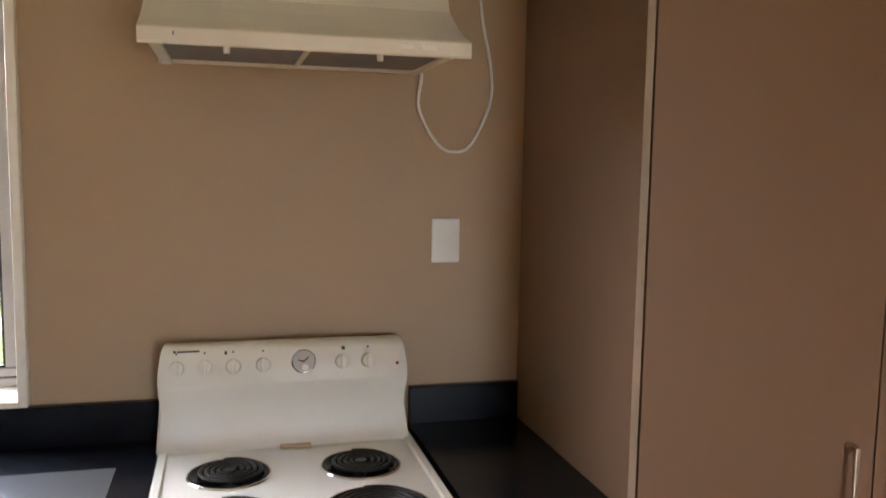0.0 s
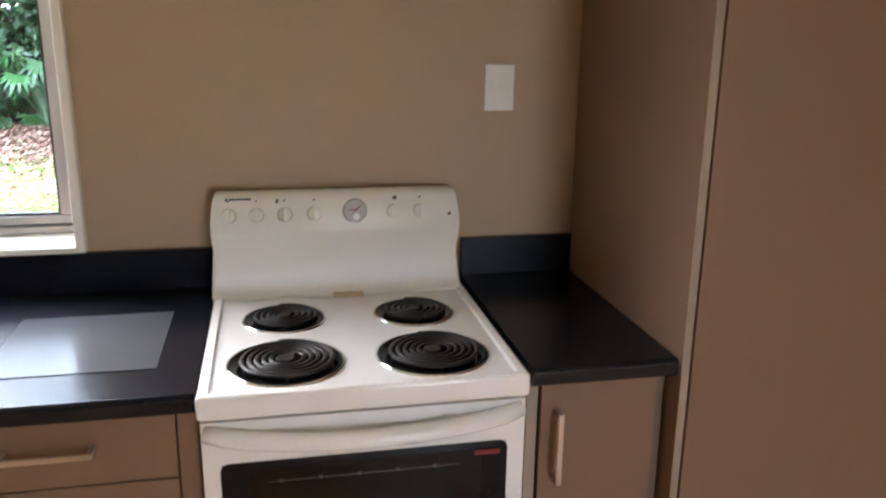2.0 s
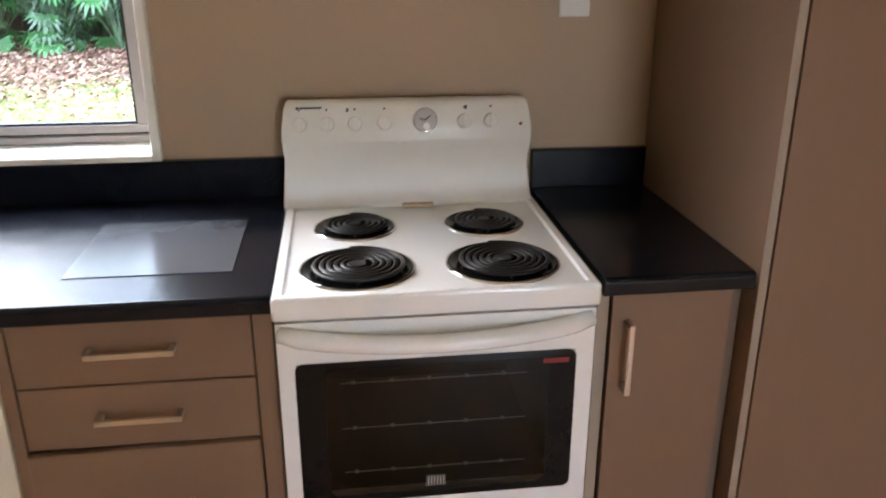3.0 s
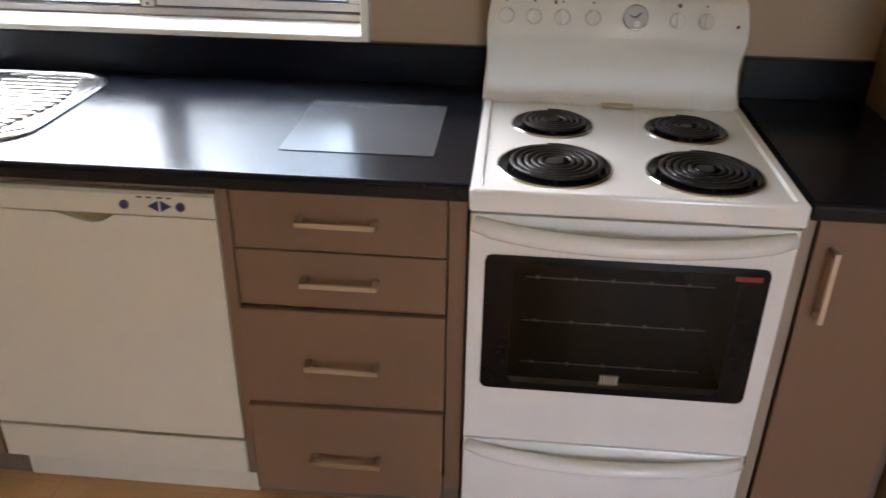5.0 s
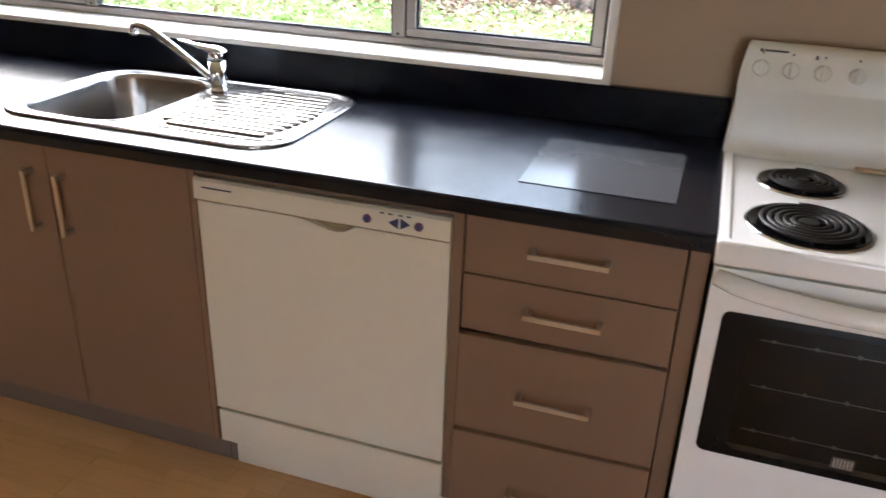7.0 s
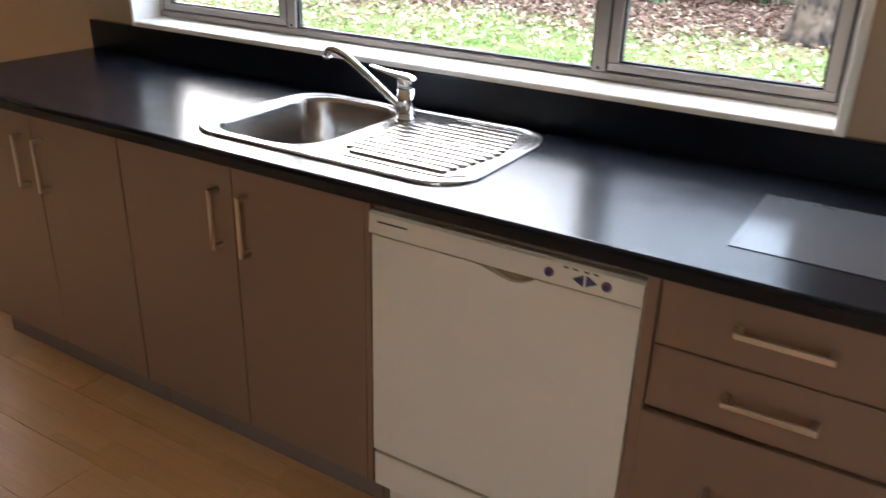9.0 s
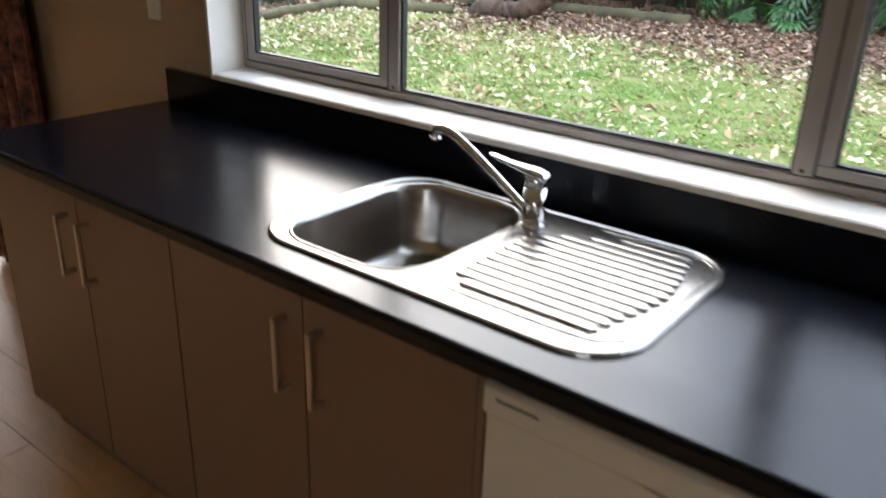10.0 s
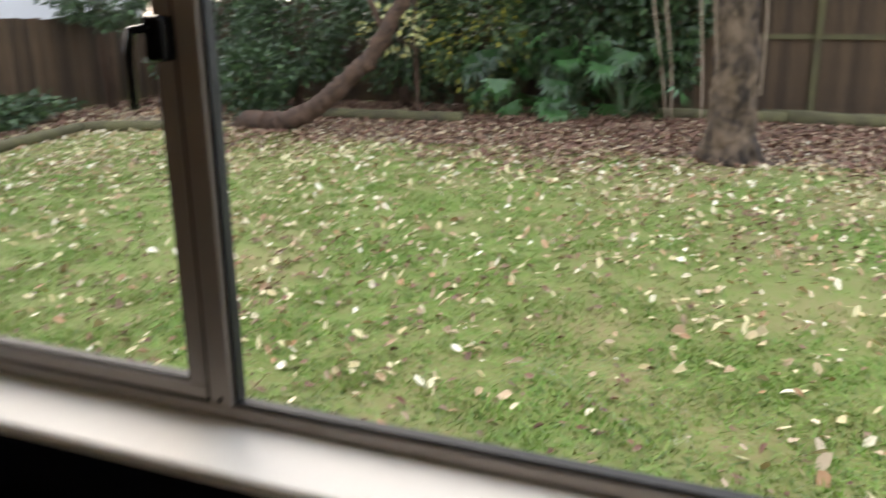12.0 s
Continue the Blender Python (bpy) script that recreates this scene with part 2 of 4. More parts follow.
# ---- the room ----
WX0, WX1, WZ0, WZ1 = -2.52, -0.285, 1.0, 2.12      # kitchen window opening
DX0, DX1, DZ1 = -5.3, -4.1, 2.08                    # glazed door in the same wall
wall = bmesh.new()
for x0, x1, z0, z1 in ((-6.5, DX0, -0.5, 2.45), (DX0, DX1, DZ1, 2.45), (DX0, DX1, -0.5, 0.0), (DX1, WX0, -0.5, 2.45), (WX0, WX1, -0.5, WZ0), (WX0, WX1, WZ1, 2.45), (WX1, 2.7, -0.5, 2.45)):
    box(x0, x1, 0, 0.12, z0, z1, bm=wall)
tagged(part("wall_north", wall, M_WALL), "tan painted plaster wall with a wide kitchen window", "wall", kind="structure")
for name, dims in (("wall_east", (2.7, 2.82, -6.1, 0.12, -0.3, 2.45)), ("wall_west", (-6.62, -6.5, -6.1, 0.12, -0.3, 2.45))):
    tagged(part(name, box(*dims), M_WALL), "plain tan painted wall", "wall", kind="structure")
# the opening is assumed, cut to let more daylight in
wall = bmesh.new()
for x0, x1, z0, z1 in ((-6.5, 1.0, -0.3, 2.45), (1.0, 2.0, -0.3, 0.0), (1.0, 2.0, 2.06, 2.45), (2.0, 2.7, -0.3, 2.45)):
    box(x0, x1, -6.1, -5.98, z0, z1, bm=wall)
tagged(part("wall_south", wall, M_WALL), "plain tan painted wall with an added opening", "wall", kind="structure")
tagged(part("ceiling", box(-6.62, 2.82, -6.1, 0.12, 2.45, 2.55), M_CEIL), "plain white painted ceiling", "ceiling", kind="structure")
floor = tagged(part("floor", box(-6.5, 2.7, -5.98, 0, -0.06, -0.012), M_SUB), "honey coloured wood laminate floor of long planks", "floor", kind="structure")


def window_kitchen():
    w = thing("window_1", (-1.37, 0.04, 1.0), "wide aluminium framed kitchen window with white sill", "window", kind="structure")
    part("sill", prism([(0.118, 1.001), (0.118, 1.0225), (-0.018, 1.018), (-0.0235, 1.0145), (-0.0245, 1.011), (-0.0245, 1.001)], WX0 + 0.0125, WX1 - 0.0225), M_TRIM, w, "white painted timber sill")
    part("jamb", box(WX0, WX0 + 0.012, -0.026, 0.118, 1.001, 2.095, 0.003), M_TRIM, w)
    part("jamb", box(WX1 - 0.022, WX1, -0.026, 0.118, 1.001, 2.095, 0.003), M_TRIM, w)
    part("head", box(WX0, WX1, -0.022, 0.118, 2.096, 2.118, 0.003), M_TRIM, w)
    x0, x1, zb, zt = WX0 + 0.013, WX1 - 0.023, 1.0235, 2.094
    part("frame", box(x0, x1, 0.09, 0.116, zb, zb + 0.02, 0.003), M_ALU, w, "bronze grey aluminium rail")
    part("frame", box(x0, x1, 0.09, 0.116, zt - 0.03, zt, 0.003), M_ALU, w)
    part("frame", box(x0, x0 + 0.018, 0.09, 0.116, zb + 0.021, zt - 0.031, 0.003), M_ALU, w)
    part("frame", box(x1 - 0.016, x1, 0.09, 0.116, zb + 0.021, zt - 0.031, 0.003), M_ALU, w)
    for a, b in ((-1.922, -1.886), (-0.905, -0.869)):
        m = part("mullion", box(a, b, 0.086, 0.114, zb + 0.021, zt - 0.031, 0.003), M_ALU, w, "bronze grey aluminium mullion")
        part("screw", cyl(((a + b) / 2, 0.087, zb + 0.03), ((a + b) / 2, 0.084, zb + 0.03), 0.004, n=10), M_RUBBER, m)
    for n, (a, b) in enumerate(((x0 + 0.019, -1.923), (-1.885, -0.906), (-0.868, x1 - 0.017))):
        z0, z1 = zb + 0.022, zt - 0.032
        if n != 1:                                   # hinged sashes at both ends
            s = bmesh.new()
            for q in ((a, b, z0, z0 + 0.003), (a, a + 0.004, z0 + 0.0035, z1), (b - 0.004, b, z0 + 0.0035, z1)):
                box(q[0], q[1], 0.0895, 0.112, q[2], q[3], bm=s)
            part("gasket", s, M_RUBBER, w, "black rubber gasket")
            a, b, z0 = a + 0.0045, b - 0.0045, z0 + 0.0035
            s = bmesh.new()
            for q in ((a, b, z0, z0 + 0.02), (a, b, z1 - 0.024, z1), (a, a + 0.027, z0 + 0.021, z1 - 0.025), (b - 0.027, b, z0 + 0.021, z1 - 0.025)):
                box(q[0], q[1], 0.088, 0.114, q[2], q[3], 0.002, bm=s)
            sash = part("sash", s, M_ALU, w, "slim aluminium opening sash")
            a, b, z0, z1 = a + 0.028, b - 0.028, z0 + 0.021, z1 - 0.025
        else:
            sash = w
        s = bmesh.new()
        for q in ((a, b, z0, z0 + 0.005), (a, b, z1 - 0.005, z1), (a, a + 0.005, z0 + 0.006, z1 - 0.006), (b - 0.005, b, z0 + 0.006, z1 - 0.006)):
            box(q[0], q[1], 0.094, 0.112, q[2], q[3], bm=s)
        part("seal", s, M_RUBBER, sash, "black rubber glazing seal")
        p = part("pane", box(a + 0.005, b - 0.005, 0.101, 0.105, z0 + 0.005, z1 - 0.005), M_SKY_GLASS, sash, "clear glass pane")
        p.visible_shadow = False
    for x in (-1.95, -0.832):
        s = box(x + 0.0, x + 0.03, 0.06, 0.086, 1.512, 1.567, 0.006)
        latch = part("latch", s, M_BLACK, w, "black window latch")
        part("lever", tube([(x + 0.012, 0.07, 1.553), (x - 0.008, 0.052, 1.549), (x - 0.015, 0.052, 1.522), (x - 0.017, 0.054, 1.455)], 0.009, 8, 0.7), M_BLACK, latch, smooth=True)


def glazed_door():
    d = thing("door_1", (-4.7, 0.05, 0.0), "tall aluminium framed sliding glass door to the garden", "door", kind="structure")
    for a, b, z0, z1 in ((DX0, DX1, 0.0, 0.05), (DX0, DX1, 2.03, DZ1), (DX0, DX0 + 0.05, 0.051, 2.029), (DX1 - 0.05, DX1, 0.051, 2.029), (-4.73, -4.67, 0.051, 2.029)):
        part("door_frame", box(a, b, 0.03, 0.1, z0, z1, 0.003), M_ALU, d)
    for a, b in ((DX0 + 0.051, -4.731), (-4.669, DX1 - 0.051)):
        p = part("pane", box(a, b, 0.06, 0.066, 0.051, 2.029), M_SKY_GLASS, d)
        p.visible_shadow = False


window_kitchen()
glazed_door()


# ---- worktops ----
def top_profile(y_back=0.0, y_front=-0.636):
    out = [(y_back, 0.864), (y_back, 0.9)]
    for k in range(7):
        a = radians(90 * k / 6)
        out.append((y_front + 0.011 - 0.011 * math.sin(a), 0.9 - 0.011 + 0.011 * math.cos(a)))
    return out + [(y_front, 0.868), (y_front + 0.005, 0.864)]


BX0, BX1, BY0, BY1 = -1.675, -1.316, -0.528, -0.078       # cut-out for the bowl
Y_NOSE = -0.6                                              # behind this line the slab is plain
NOSE = [(Y_NOSE, 0.864), (Y_NOSE, 0.9)] + top_profile()[2:]


def worktop(x0, x1, label):
    u = thing("worktop", ((x0 + x1) / 2, -0.3, 0.864), label, "worktop", "worktops")
    slab = bmesh.new()
    spans = ((x0, x1, 0.0, Y_NOSE),)
    if x0 < BX0:
        spans = ((x0, BX0, 0.0, Y_NOSE), (BX1, x1, 0.0, Y_NOSE), (BX0, BX1, 0.0, BY1), (BX0, BX1, BY0, Y_NOSE))
    for a, b, y0, y1 in spans:
        prism([(y0, 0.864), (y0, 0.9), (y1, 0.9), (y1, 0.864)], a, b, slab)
    part("slab", slab, M_TOP, u)
    part("front_edge", prism(NOSE, x0, x1), M_TOP, u, "rounded post-formed front edge")


worktop(-2.752, 0.002, "long black laminate worktop with rounded front edge")
worktop(0.62, 0.918, "short black laminate worktop beside the cooker")
for a, b, label in ((-2.752, 0.002, "long black laminate upstand under the window"), (0.62, 0.918, "short black laminate upstand beside the cooker")):
    u = thing("upstand", ((a + b) / 2, -0.011, 0.9005), label, "upstand", "upstands")
    part("panel", box(a, b, -0.021, -0.001, 0.9005, 0.996, 0.001), M_TOP, u)
    part("top_edge", box(a, b, -0.0218, -0.001, 0.9962, 0.9997, 0.001), M_TOP, u)


# ---- cupboards ----
def bar_handle(parent, a, b, y, vertical):
    """A flat bow handle on two feet; a and b are its ends (x, z)."""
    (xa, za), (xb, zb) = a, b
    bm = bmesh.new()
    w = 0.006
    if vertical:
        box(xa - w, xa + w, y - 0.034, y - 0.027, min(za, zb), max(za, zb), 0.002, bm=bm)
        for z in (za, zb):
            s = 0.012 if z == min(za, zb) else -0.012
            box(xa - w * 0.9, xa + w * 0.9, y - 0.028, y, min(z, z + s), max(z, z + s), 0.001, bm=bm)
    else:
        box(min(xa, xb), max(xa, xb), y - 0.034, y - 0.027, za - w, za + w, 0.002, bm=bm)
        for x in (xa, xb):
            s = 0.012 if x == min(xa, xb) else -0.012
            box(min(x, x + s), max(x, x + s), y - 0.028, y, za - w * 0.9, za + w * 0.9, 0.001, bm=bm)
    return part("handle", bm, M_NICKEL, parent, "satin nickel bow handle")


def carcass(unit, x0, x1, z1=0.863, y0=-0.578):
    bm = bmesh.new()
    for q in ((x0, x0 + 0.016, y0, -0.03, 0.12, z1), (x1 - 0.016, x1, y0, -0.03, 0.12, z1), (x0 + 0.017, x1 - 0.017, y0, -0.03, 0.12, 0.136), (x0 + 0.017, x1 - 0.017, -0.045, -0.03, 0.137, z1)):
        box(*q, bm=bm)
    part("body", bm, M_CAB, unit)
    part("kickboard", box(x0 + 0.001, x1 - 0.001, -0.535, -0.515, 0.0, 0.118, 0.002), M_KICK, unit, "dark recessed kickboard")


def door_cabinet(x0, x1, gap, label):
    u = thing("base_cabinet", ((x0 + x1) / 2, -0.3, 0.0), label, "cabinet", "base cabinets under the worktop")
    carcass(u, x0, x1)
    part("rail", box(x0 + 0.017, x1 - 0.017, -0.578, -0.56, 0.835, 0.863), M_EDGE, u)
    for a, b, hx in ((x0 + 0.002, gap - 0.002, gap - 0.046), (gap + 0.002, x1 - 0.002, gap + 0.046)):
        d = part("door", box(a, b, -0.6, -0.581, 0.122, 0.856, 0.0015), M_CAB, u, "flat taupe laminate door")
        bar_handle(d, (hx, 0.638), (hx, 0.793), -0.6, True)


door_cabinet(-2.704, -1.907, -2.276, "taupe two-door base cabinet at the worktop's free end")
door_cabinet(-1.905, -1.112, -1.503, "taupe two-door base cabinet below the sink")
stile = thing("filler_strip", (-1.103, -0.4, 0.0), "narrow taupe filler strip beside the dishwasher", "filler")
part("strip", box(-1.11, -1.096, -0.6, -0.03, 0.12, 0.863, 0.001), M_CAB, stile)
part("edge", box(-1.11, -1.096, -0.603, -0.6005, 0.12, 0.863), M_CAB, stile)
part("kickboard", box(-1.111, -1.09, -0.535, -0.515, 0.0, 0.119), M_KICK, stile)
part("rail", box(-1.095, -0.497, -0.59, -0.57, 0.841, 0.8635), M_CAB, stile)

u = thing("drawer_unit", (-0.245, -0.3, 0.0), "taupe unit of four drawers with lower ones ajar", "drawers")
carcass(u, -0.495, 0.0)
part("stile", box(-0.495, -0.472, -0.6, -0.579, 0.12, 0.863, 0.001), M_CAB, u)
part("stile", box(-0.036, 0.0, -0.6, -0.579, 0.12, 0.863, 0.001), M_CAB, u)
for z0, z1, y, hz, sag in ((0.724, 0.852, -0.6, 0.797, 0.0), (0.591, 0.7215, -0.6, 0.661, 0.0), (0.349, 0.5885, -0.613, 0.464, 0.003), (0.105, 0.3495, -0.626, 0.217, 0.004)):
    leaf = box(-0.469, -0.039, y, y + 0.018, z0, z1, 0.003)
    for v in leaf.verts:                              # the loose lower fronts hang a little out of level
        v.co.z += sag * (v.co.x + 0.25) / 0.22
    f = part("drawer_front", leaf, M_CAB, u, "flat taupe laminate drawer front")
    part("drawer_box", box(-0.44, -0.065, y + 0.0185, -0.1, z0 + 0.02, z1 - 0.02), M_CABIN, f)
    bar_handle(f, (-0.333, hz), (-0.175, hz), y, False)

u = thing("narrow_cabinet", (0.77, -0.3, 0.0), "narrow taupe base cabinet between cooker and pantry", "cabinet")
carcass(u, 0.622, 0.918)
part("filler", box(0.622, 0.645, -0.592, -0.579, 0.12, 0.863, 0.001), M_EDGE, u, "pale filler strip")
part("filler", box(0.897, 0.918, -0.588, -0.579, 0.0, 0.863, 0.001), M_KICK, u, "brown filler strip")
d = part("door", box(0.65, 0.895, -0.6, -0.581, 0.122, 0.856, 0.0015), M_CAB, u, "flat taupe laminate door")
bar_handle(d, (0.682, 0.645), (0.682, 0.799), -0.6, True)

u = thing("pantry_cupboard", (1.53, -0.32, 0.0), "tall taupe two-door pantry cupboard", "cupboard")
part("end_panel", box(0.921, 0.938, -0.642, -0.001, 0.0, 2.44, 0.001), M_CAB, u, "tall taupe laminate end panel")
part("edge_strip", box(0.9215, 0.9375, -0.6445, -0.6425, 0.0, 2.44), M_EDGE, u, "pale edge strip")
part("body", box(0.94, 2.12, -0.62, -0.001, 0.1, 2.44), M_CABIN, u)
part("end_panel", box(2.122, 2.14, -0.642, -0.001, 0.0, 2.44, 0.001), M_CAB, u)
part("kickboard", box(0.94, 2.12, -0.56, -0.54, 0.0, 0.098), M_KICK, u)
for a, b, hx in ((0.943, 1.504, 1.432), (1.508, 2.118, 1.565)):
    d = part("door", box(a, b, -0.643, -0.623, 0.102, 2.3, 0.0015), M_CAB, u, "tall flat taupe laminate door")
    bar_handle(d, (hx, 0.69), (hx, 1.004), -0.643, True)
part("top_rail", box(0.943, 2.118, -0.643, -0.623, 2.304, 2.44), M_CAB, u)


# ---- dishwasher ----
def dishwasher():
    u = thing("dishwasher", (-0.795, -0.3, 0.0), "ageing white built-in dishwasher under the worktop", "dishwasher")
    # black body colour stands in for the shade in the door gaps
    part("body", box(-1.09, -0.5, -0.575, -0.03, 0.1, 0.836), M_RUBBER, u, "inner housing, blackened for the gaps' shade")
    edge = [(-1.092, 0.226), (-0.498, 0.226), (-0.498, 0.783), (-0.708, 0.783)]
    for k in range(1, 12):                            # finger notch in the door's upper edge
        q = k / 12
        edge.append((-0.708 - 0.142 * q, 0.783 - 0.019 * math.sin(math.pi * (1 - q) ** 1.7)))
    edge += [(-0.85, 0.783), (-1.092, 0.783)]
    leaf = bmesh.new()
    front, rear = [leaf.verts.new((x, -0.603, z)) for x, z in edge], [leaf.verts.new((x, -0.578, z)) for x, z in edge]
    leaf.faces.new(front), leaf.faces.new(rear[::-1])
    for k in range(len(edge)):
        j = (k + 1) % len(edge)
        leaf.faces.new((front[k], rear[k], rear[j], front[j]))
    part("door", leaf, M_DISH, u, "plain white dishwasher door with a finger notch")
    p = part("control_panel", prism([(-0.576, 0.7865), (-0.606, 0.7865), (-0.611, 0.791), (-0.609, 0.833), (-0.603, 0.839), (-0.576, 0.839)], -1.094, -0.496), M_DISH, u, "white control panel strip")
    # grip coloured darker and yellower than the door
    part("grip", prism([(-0.5765, 0.749), (-0.6, 0.749), (-0.584, 0.783), (-0.582, 0.786), (-0.5765, 0.786)], -0.855, -0.7), mat("dark_yellowish_grip", (0.36, 0.28, 0.15), 0.5, var=0.15), u, "scooped dark yellowish door grip")
    for x in (-0.678, -0.564):
        b = part("button", cyl((x, -0.608, 0.811), (x, -0.6135, 0.811), 0.0095, n=18, bevel=0.001), M_PURPLE, p, "round purple button")
        part("cap", cyl((x, -0.6133, 0.811), (x, -0.615, 0.811), 0.006, n=14), M_BLUE, b)
    for x, s1 in ((-0.618, -1), (-0.594, 1)):
        b = bmesh.new()
        f = [b.verts.new((x + s1 * 0.011, y, 0.811)) for y in (-0.608, -0.6135)] + [b.verts.new((x - s1 * 0.009, y, 0.811 + dz)) for dz in (0.011, -0.011) for y in (-0.608, -0.6135)]
        bmesh.ops.convex_hull(b, input=f)
        part("button", b, M_BLUE, p, "navy arrow button")
    part("marking", box(-1.072, -0.998, -0.6112, -0.6102, 0.817, 0.8205), M_INK, p)
    for x in (-0.645, -0.626, -0.604, -0.586):
        part("marking", box(x - 0.005, x + 0.005, -0.6112, -0.6096, 0.8275, 0.83), M_INK, p)
    part("lower_panel", box(-1.092, -0.498, -0.6, -0.576, 0.118, 0.214, 0.003), M_DISH, u)
    part("kick_panel", box(-1.089, -0.5, -0.54, -0.525, 0.002, 0.116, 0.002), M_DISH, u)


dishwasher()


# ---- cooker ----
def cooker():
    u = thing("cooker", (0.303, -0.32, 0.0), "white freestanding electric cooker with four coil plates", "cooker")
    shell = bmesh.new()
    for q in ((0.005, 0.055, -0.598, -0.035, 0.03, 0.852), (0.551, 0.601, -0.598, -0.035, 0.03, 0.852), (0.056, 0.55, -0.598, -0.035, 0.79, 0.852), (0.056, 0.55, -0.598, -0.035, 0.03, 0.42), (0.056, 0.55, -0.1, -0.035, 0.421, 0.789)):
        box(*q, bm=shell)
    part("body", shell, M_ENAMEL, u)
    lining = bmesh.new()
    for q in ((0.056, 0.06, -0.598, -0.101, 0.421, 0.789), (0.546, 0.55, -0.598, -0.101, 0.421, 0.789), (0.061, 0.545, -0.598, -0.101, 0.785, 0.789), (0.061, 0.545, -0.598, -0.101, 0.421, 0.425), (0.061, 0.545, -0.106, -0.101, 0.426, 0.784)):
        box(*q, bm=lining)
    part("oven_lining", lining, M_CAVITY, u, "brown enamel oven lining")
    for z in (0.678, 0.575, 0.471):
        r = tube([(0.115, -0.57, z), (0.49, -0.57, z)], 0.0011, 6)
        for k in range(5):
            x = 0.14 + 0.075 * k
            bmesh.ops.create_uvsphere(r, u_segments=8, v_segments=6, radius=0.0045, matrix=Matrix.Translation((x, -0.572, z + 0.002)))
        part("oven_rack", r, M_RACK, u, "chrome wire oven rack", True)

    hob = box(0.0, 0.606, -0.652, -0.04, 0.854, 0.9, 0.007, 3)
    top_face = max((f for f in hob.faces if f.normal.z > 0.9), key=lambda f: f.calc_area())
    bmesh.ops.inset_region(hob, faces=[top_face], thickness=0.018)
    bmesh.ops.inset_region(hob, faces=[top_face], thickness=0.006)
    for v in top_face.verts:
        v.co.z -= 0.005
    part("hob", hob, M_ENAMEL, u, "white enamel hob top")

    pr = [(-0.118, 0.893), (-0.106, 0.903), (-0.097, 0.92), (-0.091, 0.945), (-0.088, 0.98), (-0.089, 1.01), (-0.093, 1.035), (-0.1, 1.048), (-0.102, 1.056), (-0.096, 1.085), (-0.086, 1.128), (-0.08, 1.139), (-0.07, 1.145), (-0.045, 1.145), (-0.036, 1.135), (-0.034, 1.0), (-0.034, 0.893)]
    widths = (0.0, 0.0, 0.004, 0.009, 0.011, 0.009, 0.006, 0.004, 0.004, 0.006, 0.01, 0.014, 0.02, 0.02, 0.014, 0.008, 0.0)
    bm = bmesh.new()
    a = [bm.verts.new((-0.004 + w, y, z)) for (y, z), w in zip(pr, widths)]
    b = [bm.verts.new((0.597 - w, y, z)) for (y, z), w in zip(pr, widths)]
    for i in range(len(a)):
        j = (i + 1) % len(a)
        bm.faces.new((a[i], a[j], b[j], b[i]))
    bm.faces.new(a[::-1]), bm.faces.new(b)
    bmesh.ops.bevel(bm, geom=[e for e in bm.edges if e.verts[0].co.x < 0.05 and e.verts[1].co.x < 0.05 or e.verts[0].co.x > 0.55 and e.verts[1].co.x > 0.55], offset=0.004, segments=2, profile=0.5, affect='EDGES')
    guard = part("control_panel", bm, M_CREAM, u, "curved cream-white control panel", False)
    me = guard.data
    me.polygons.foreach_set("use_smooth", [abs(p.normal.x) < 0.3 for p in me.polygons])

    def on_panel(z):                                  # front of the panel and its outward direction
        return -0.102 + (z - 1.056) * 0.222, Vector((0, -1, 0.222)).normalized()

    for x in (0.044, 0.107, 0.172, 0.241, 0.43, 0.494):
        y, out = on_panel(1.094)
        p0 = Vector((x, y, 1.094))
        k = part("knob", cyl(p0, p0 + out * 0.012, 0.018, 0.016, 22, bevel=0.002), M_CREAM, guard, "cream plastic control knob", True)
        up = Vector((0, 0.222, 1)).normalized()
        g = box(-0.0045, 0.0045, -0.017, 0.017, 0, 0.01, 0.002)
        g.transform(Matrix.Translation(p0 + out * 0.012) @ Matrix((Vector((1, 0, 0)), up, out)).transposed().to_4x4())
        part("grip", g, M_CREAM, k)
        y2, _ = on_panel(1.127)
        part("marking", box(x - 0.002, x + 0.002, y2 - 0.001, y2 + 0.002, 1.1245, 1.129), M_INK, guard)
    for x, z in ((0.155, 1.125), (0.434, 1.126)):
        y2, _ = on_panel(z)
        part("marking", box(x - 0.003, x + 0.003, y2 - 0.001, y2 + 0.002, z - 0.0045, z + 0.0045), M_INK, guard)
    y2, _ = on_panel(1.127)
    part("brand_bar", box(0.046, 0.096, y2 - 0.001, y2 + 0.002, 1.1295, 1.1335), M_INK, guard)
    part("brand_bar", box(0.037, 0.043, y2 - 0.001, y2 + 0.002, 1.1285, 1.1345), M_INK, guard)
    y2, out = on_panel(1.085)
    part("lamp", cyl(Vector((0.566, y2, 1.085)), Vector((0.566, y2, 1.085)) + out * 0.003, 0.004, n=12), M_RED, guard)
    y, out = on_panel(1.1)
    p0 = Vector((0.336, y, 1.098))
    c = part("clock", cyl(p0 - out * 0.004, p0 + out * 0.006, 0.031, 0.029, 32, bevel=0.002), M_CHROME, guard, "round chrome-rimmed oven clock", True)
    part("dial", cyl(p0 + out * 0.006, p0 + out * 0.0072, 0.026, n=32), M_DIAL, c)
    for dx, dz in ((0.012, 0.01), (-0.013, 0.004)):
        part("clock_hand", tube([p0 + out * 0.0085, p0 + out * 0.0085 + Vector((dx, dz * 0.2, dz))], 0.0016, 6), M_RED, c)
